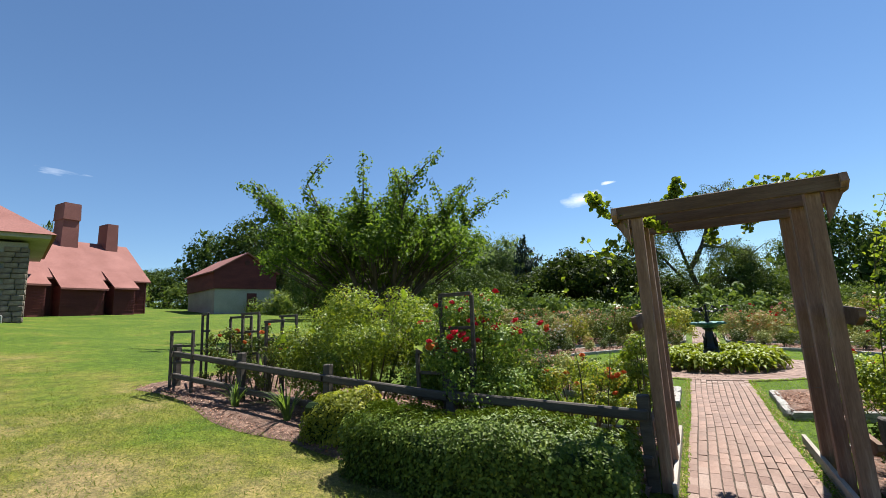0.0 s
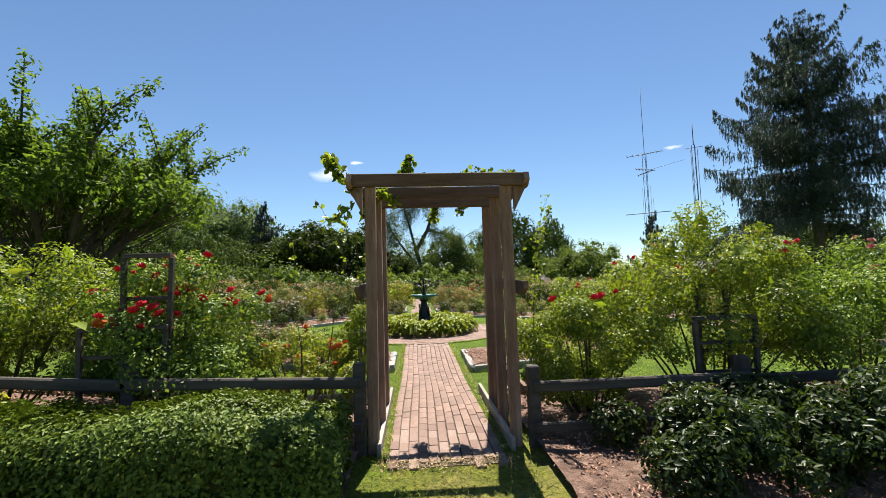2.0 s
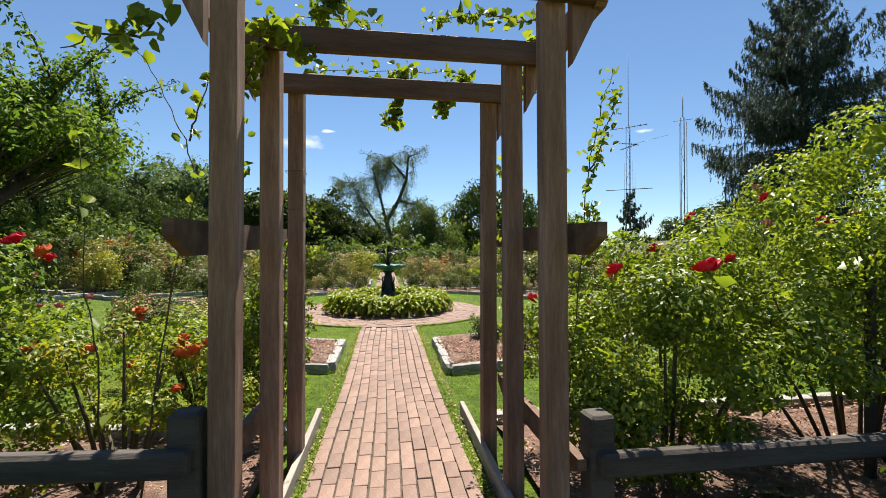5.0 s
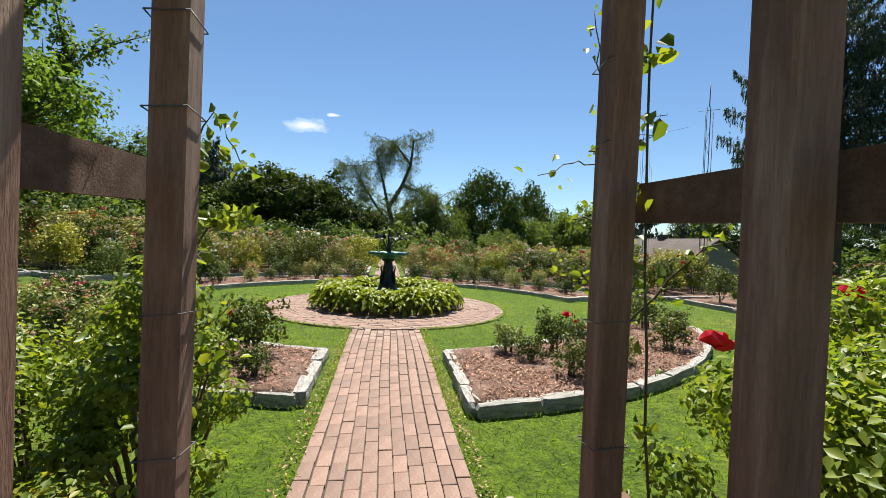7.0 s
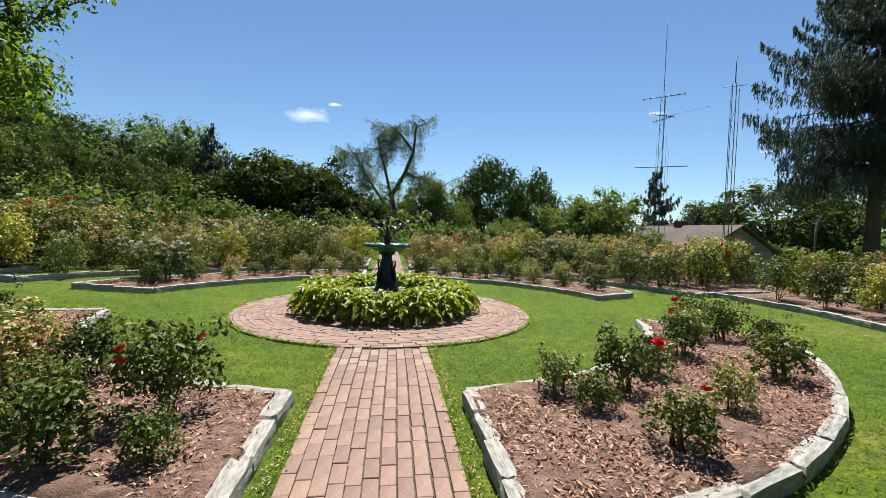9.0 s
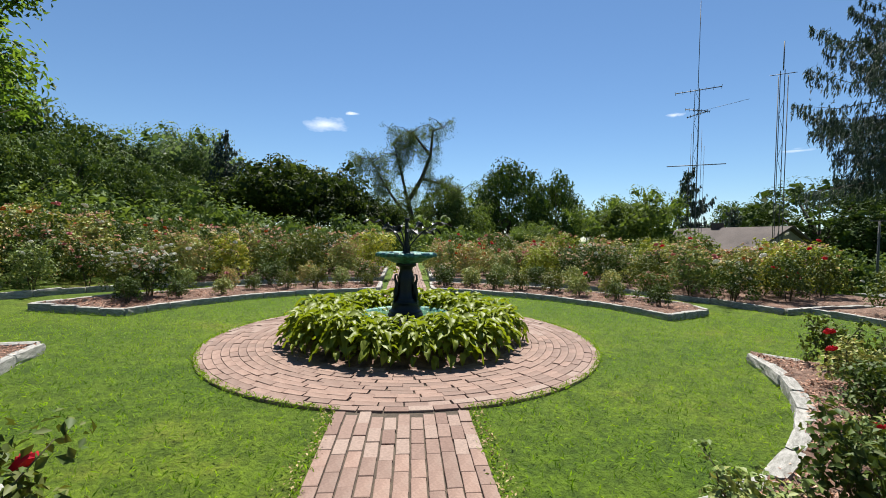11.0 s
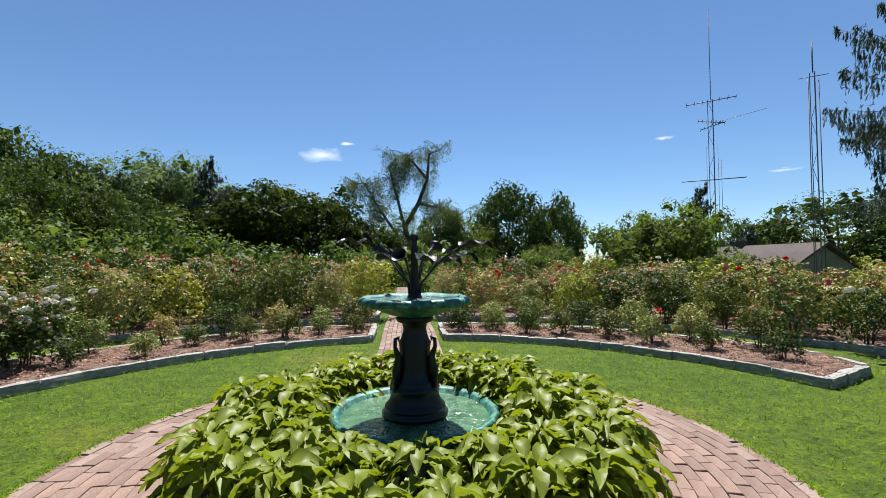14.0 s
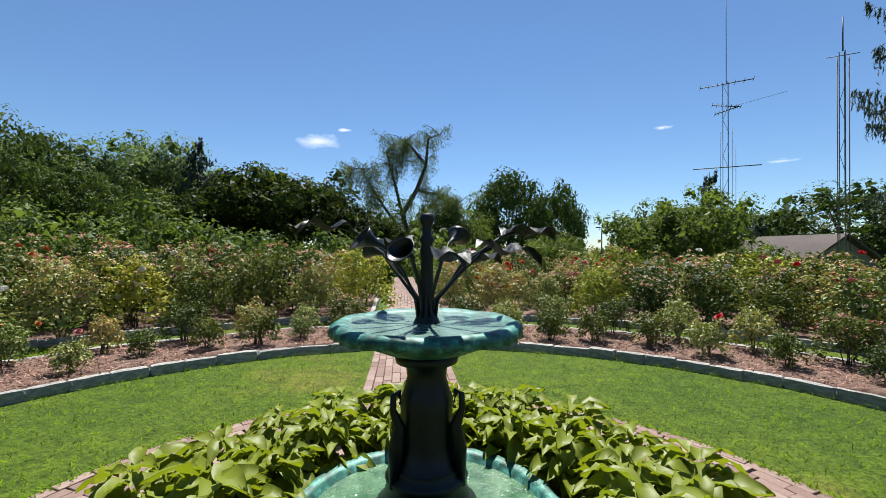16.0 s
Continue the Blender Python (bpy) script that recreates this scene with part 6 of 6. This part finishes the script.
def build_house():
    h = thing("stone_house", "fieldstone house with a red tiled hip roof", "house", (-33.1, 7.14, hill(-33, 7) + 0.55), 76)
    h.scale = (1.13, 1.13, 1.13)
    part("wall", new_box(-9, -0.05, 0.1, 8, -0.5, 3.6), M_PLASTER, h)
    rr = random.Random(3)
    sm = mesh_of(new_box(-0.5, 0.5, -0.5, 0.5, -0.5, 0.5, bevel=0.06), "stone")
    sm.materials.append(M_FIELD)
    for j in range(14):
        z = -0.3 + j * 0.27
        x = 0.0
        while x > -0.75:
            w = rr.uniform(0.3, 0.6)
            o = new("stone", sm)
            o.parent = h
            o.matrix_basis = Matrix.Translation((x - w / 2, 0.1, z)) @ Matrix.Diagonal((w - 0.03, 0.3 + rr.uniform(0, 0.06), 0.25, 1))
            x -= w
        y = 0.25
        while y < 5:
            w = rr.uniform(0.3, 0.6)
            o = new("stone", sm)
            o.parent = h
            o.matrix_basis = Matrix.Translation((-0.1, y + w / 2, z)) @ Matrix.Diagonal((0.25 + rr.uniform(0, 0.06), w - 0.03, 0.25, 1))
            y += w
    part("door", new_box(-2.3, -1.0, -0.02, 0.09, -0.2, 3.0), M_DOOR, h)
    part("step", new_box(-2.8, -0.7, -0.7, 0.05, -0.5, -0.1, bevel=0.03), M_STONE, h)
    part("soffit", new_box(-9.5, 0.75, -0.75, 8.7, 3.75, 3.95), M_PLASTER, h)
    bm = bmesh.new()
    lo = [bm.verts.new(p) for p in ((-9.7, -0.95, 3.95), (0.95, -0.95, 3.95), (0.95, 8.9, 3.95), (-9.7, 8.9, 3.95))]
    hi = [bm.verts.new(p) for p in ((-6, 3.9, 7.2), (-2.9, 3.9, 7.2))]
    for f in ((lo[0], lo[1], hi[1], hi[0]), (lo[1], lo[2], hi[1]), (lo[2], lo[3], hi[0], hi[1]), (lo[3], lo[0], hi[0]), (lo[3], lo[2], lo[1], lo[0])):
        bm.faces.new(f)
    part("roof", bm, M_ROOF, h)


build_house()


def build_grey_house(x, y, rz, l, w, eave, ridge, label, name="grey_house"):
    b = thing(name, label, "house", (x, y, hill(x, y) - 0.05), rz)
    part("wall", gable(bmesh.new(), -l / 2, l / 2, -w / 2, w / 2, -0.5, eave, ridge), M_GREYWALL, b)
    roof_pair(b, -l / 2, l / 2, -w / 2, w / 2, eave, ridge, M_GREYROOF, "x", 0.4)
    part("garage_door", new_box(l / 2 - 0.02, l / 2 + 0.05, -1.4, 1.0, -0.3, 1.9), M_GREYWALL, b)
    part("chimney", new_box(-1.2, -0.6, -0.3, 0.3, ridge - 0.6, ridge + 0.5), M_GREYROOF, b)


build_grey_house(24.1, 36.3, -85.0, 9.4, 5.8, 3.2, 4.85, "low grey house with a brown-grey shingled gable roof")
build_grey_house(12.5, 48, 20, 5.5, 5, 1.9, 3.4, "distant low house with a grey gable roof")
lot = slab("car_park", [(30, 14), (44, 14), (44, 32), (30, 32)], -2.2, -1.87, M_ASPHALT, "grey asphalt car park beside the house", "car park")

# ---- masts ----


def lattice(bm_runs, x, y, h, s, r=0.02, step=0.6):
    c = [(x + s * math.cos(a), y + s * math.sin(a)) for a in (0.3, 2.4, 4.5)]
    for p in c:
        bm_runs.append(([(p[0], p[1], 0), (p[0], p[1], h)], [r, r]))
    z, k = 0.0, 0
    while z < h - step:
        p, q = c[k % 3], c[(k + 1) % 3]
        bm_runs.append(([(p[0], p[1], z), (q[0], q[1], z + step)], [r * 0.6, r * 0.6]))
        k += 1
        z += step


def build_mast(x, y, kind):
    m = thing("radio_mast", "tall thin steel radio mast with antennas", "mast", (x, y, hill(x, y)), 0)
    runs = []
    H = 15.3 if kind == 1 else 12.8
    lattice(runs, 0, 0, H, 0.2 if kind == 1 else 0.13, 0.024, 0.8)
    part("tower", tube_mesh("tower", runs, 4, False), M_STEEL, m)

    def bar(name, pts, r, parent=m):
        return part(name, tube_mesh(name, [(pts, [r] * len(pts))], 5), M_STEEL, parent)
    ax = Vector((0.82, -0.57, 0))
    ay = Vector((0.57, 0.82, 0))
    if kind == 1:
        bar("whip", [(0, 0, H), (0, 0, 21.8)], 0.024)
        for z, w, tilt in ((15.2, 1.5, 0.03), (13.7, 0.8, -0.22), (13.4, 0.65, 0.25), (9.6, 1.9, -0.01)):
            c = Vector((0, 0, z))
            way = ax + Vector((0, 0, tilt))
            boom = bar("boom", [tuple(c - way * w), tuple(c + way * w)], 0.034)
            for k in range(7):
                q = c + way * w * (k / 3 - 1)
                e = ay * (0.45 if z > 10 else 0.2)
                bar("element", [tuple(q - e), tuple(q + e)], 0.016, boom)
        c = Vector((0, 0, 13.6))
        bar("beam", [tuple(c + ax * 0.2), tuple(c + ax * 3.2 + Vector((0, 0, 0.5)))], 0.012)
        for ox, top in ((0.34, 12.2), (0.52, 11.0), (-0.34, 12.0)):
            q = ax * ox
            bar("guy_pole", [(q.x, q.y, 0), (q.x, q.y, top)], 0.014)
    else:
        bar("whip", [(0, 0, H), (0, 0, H + 1.6)], 0.03)
        for ox in (-0.2, 0.22):
            q = ax * ox
            bar("side_pole", [(q.x, q.y, 0), (q.x, q.y, H - 0.3)], 0.022)
        for z in (H - 0.2,):
            bar("arm", [tuple(Vector((0, 0, z)) - ax * 0.6), tuple(Vector((0, 0, z)) + ax * 0.6)], 0.02)


build_mast(21.5, 36.4, 1)
build_mast(20.4, 27.9, 2)
for x, y, h in ((16.5, 44.0, 6.2), (25.5, 27.0, 4.6)):
    lp = thing("lamp_post", "thin grey lamp post with two heads", "lamp post", (x, y, hill(x, y)))
    part("pole", tube_mesh("pole", [([(0, 0, -0.2), (0, 0, h)], [0.07, 0.05])], 8), M_STEEL, lp)
    for s in (-1, 1):
        part("head", new_box(-0.18, 0.18, -0.1, 0.1, -0.05, 0.05, bevel=0.02), M_STEEL, lp, at=pose(s * 0.3, 0, h))

# ---- brick paving ----


def build_paving():
    rr = random.Random(12)
    bl, bw, j = 0.1955, 0.0855, 0.0025
    bm = box(bmesh.new(), -bl / 2, bl / 2, -bw / 2, bw / 2, -0.05, 0.0, bevel=0.003)
    brick = mesh_of(bm, "brick")
    brick.materials.append(M_BRICK)
    path = thing("brick_path", "straight path of worn red bricks laid lengthwise", "path", kind="structure")
    part("sand_bed", new_box(-W + 0.02, W - 0.02, 2.37, CY - RING_OUT + 0.06, -0.08, -0.006), M_JOINT, path)
    part("sand_bed", new_box(-W + 0.02, W - 0.02, CY + RING_OUT - 0.06, 34.0, -0.08, -0.006), M_JOINT, path)
    ring = thing("brick_circle", "circular terrace of worn red bricks round the fountain", "terrace", kind="structure")
    part("sand_bed", lathe(bmesh.new(), [(0.2, -0.006), (RING_OUT - 0.02, -0.006), (RING_OUT - 0.02, -0.08)], 64), M_JOINT, ring, at=pose(CX, CY, 0))
    spots = []
    cols = 11
    pitch = 2 * W / cols
    for c in range(cols):
        x = -W + pitch * (c + 0.5)
        y = 2.45 + (0.5 * (bl + j) if c % 2 else 0) + rr.uniform(-0.06, 0.06)
        while y < 34.0:
            inside = math.hypot(x - CX, y - CY) < RING_OUT + 0.05
            if not inside:
                spots.append((y, x + 0.012 * math.sin(y * 1.3 + c * 0.4), rr.uniform(-1.2, 1.2) + 90))
            y += bl + j
    extra = []
    spots.sort()
    near = [s for s in spots if 3.4 < s[0] < 8.6][:300]
    chosen = set(near)
    for y, x, a in spots:
        m = pose(x, y, 0.012 + rr.uniform(-0.004, 0.004), rr.uniform(-0.8, 0.8), rr.uniform(-0.8, 0.8), a)
        if (y, x, a) in chosen:
            o = new("brick", brick)
            o.parent = path
            o.matrix_basis = m
        else:
            extra.append(m)

    def joined(name, mats, parent):
        src = [v.co.copy() for v in brick.vertices]
        fs = [tuple(p.vertices) for p in brick.polygons]
        V, F = [], []
        for m in mats:
            b = len(V)
            V += [tuple(m @ c) for c in src]
            F += [tuple(b + i for i in f) for f in fs]
        me = bpy.data.meshes.new(name)
        me.from_pydata(V, [], F)
        o = part(name, me, M_BRICK_FAR, parent)
        o["kind"] = "stuff"
    joined("bricks", extra, path)
    rest, count, ring_pitch = [], 0, 0.089
    r = RING_IN
    k = 0
    while r < RING_OUT - 0.03:
        n = int(2 * math.pi * (r + ring_pitch / 2) / (bl + j))
        for i in range(n):
            a = 2 * math.pi * (i + 0.5 * (k % 2)) / n + rr.uniform(-0.006, 0.006)
            m = pose(CX + (r + ring_pitch / 2) * math.cos(a), CY + (r + ring_pitch / 2) * math.sin(a), 0.012 + rr.uniform(-0.004, 0.004), rr.uniform(-0.8, 0.8), rr.uniform(-0.8, 0.8), math.degrees(a) + 90)
            if math.sin(a) < 0.05 and r > 1.5 and count < 300:
                o = new("brick", brick)
                o.parent = ring
                o.matrix_basis = m
                count += 1
            else:
                rest.append(m)
        r += ring_pitch
        k += 1
    joined("bricks", rest, ring)


M_BRICK_FAR, n_, l_, b_ = material("paving_brick_joined", 0.88, 0, 0.35)
geo_ = n_.new("ShaderNodeNewGeometry")
r_ = ramp(n_, [(0.0, (0.152, 0.0957, 0.0747)), (0.5, (0.203, 0.136, 0.107)), (1.0, (0.253, 0.188, 0.152))])
s_ = noise_tex(n_, l_, 60, 4)
l_.new(geo_.outputs["Random Per Island"], r_.inputs["Fac"])
g_ = ramp(n_, [(0.3, (0.7, 0.7, 0.7)), (0.7, (1.15, 1.15, 1.15))])
l_.new(s_.outputs["Fac"], g_.inputs["Fac"])
l_.new(mixed(n_, l_, r_.outputs["Color"], g_.outputs["Color"], 0.8, "MULTIPLY"), b_.inputs["Base Color"])
bump(n_, l_, b_, s_.outputs["Fac"], 0.35, 0.004)
build_paving()

# ---- grass blades ----


def build_grass():
    rng = np.random.default_rng(77)

    def free(x, y):
        if abs(x) < W + 0.02 and 2.45 < y < 34:
            return False
        d = math.hypot(x - CX, y - CY)
        if d < RING_OUT + 0.01:
            return False
        return not any(f(x, y) for _, f in BEDS)
    P = []
    for x0, x1, y0, y1, n in ((-6, 6, 4.6, 10, 34000), (-6, 6, 10, 17, 40000), (-9, 3.0, -1.5, 2.6, 30000), (-14, -6, -1, 6, 6000), (5.5, 8, 4.6, 14, 6000)):
        q = rng.uniform((x0, y0), (x1, y1), (n, 2))
        for x, y in q:
            if x > 0.8 and 1.3 < y < 4.6:
                continue
            if y < 4.6 and (y > 1.95 + 0.3 * max(0, min(1, (-x - 4) / 3)) + 0.2 * math.sin(x * 1.3) * (x < -4.5)) and abs(x) > 0.8:
                continue
            if y < 2.6 and math.hypot(x + 0.2, y + 1.7) < 0.9:
                continue
            if free(x, y):
                P.append((x, y, hill(x, y)))
    for _ in range(3800):
        a = rng.uniform(0, 6.283)
        r = RING_OUT + rng.normal() * 0.02
        P.append((CX + r * math.cos(a), CY + r * math.sin(a), 0.0))
    for _ in range(1300):
        P.append(((W + 0.02 + rng.normal() * 0.025) * (1 if rng.random() < 0.5 else -1), rng.uniform(2.5, CY - RING_OUT), 0.0))
    for outline, _ in BEDS[:6]:
        for (xa, ya), (xb, yb) in zip(outline, outline[1:] + outline[:1]):
            for _ in range(int(math.hypot(xb - xa, yb - ya) * 90)):
                u = rng.random()
                o = rng.normal(size=2) * 0.03
                P.append((xa + (xb - xa) * u + o[0], ya + (yb - ya) * u + o[1], 0.0))
    P = np.array([p for p in P if not (abs(p[0]) < W - 0.03 and p[1] > 2.5)])
    n = len(P)
    size = rng.uniform(0.025, 0.058, n)
    P[:, 2] += size * 0.38
    az = rng.uniform(0, 6.28, n)
    N = np.column_stack([np.cos(az), np.sin(az), rng.uniform(0.2, 1.2, n)])
    A = np.column_stack([rng.normal(size=n) * 0.7, rng.normal(size=n) * 0.7, np.full(n, 1.0)])
    out = P[:, 1] < 2.6
    for sel, mat, label in ((~out, M_BLADE, "short green blades of lawn grass"), (out, M_BLADE_DRY, "dry mown meadow grass outside the fence")):
        me = leaves_mesh("grass", P[sel], N[sel], size[sel], 0.16, rng, 0, 0.03, A[sel])
        tagged(part("grass", me, mat), label, "grass", kind="stuff")


build_grass()
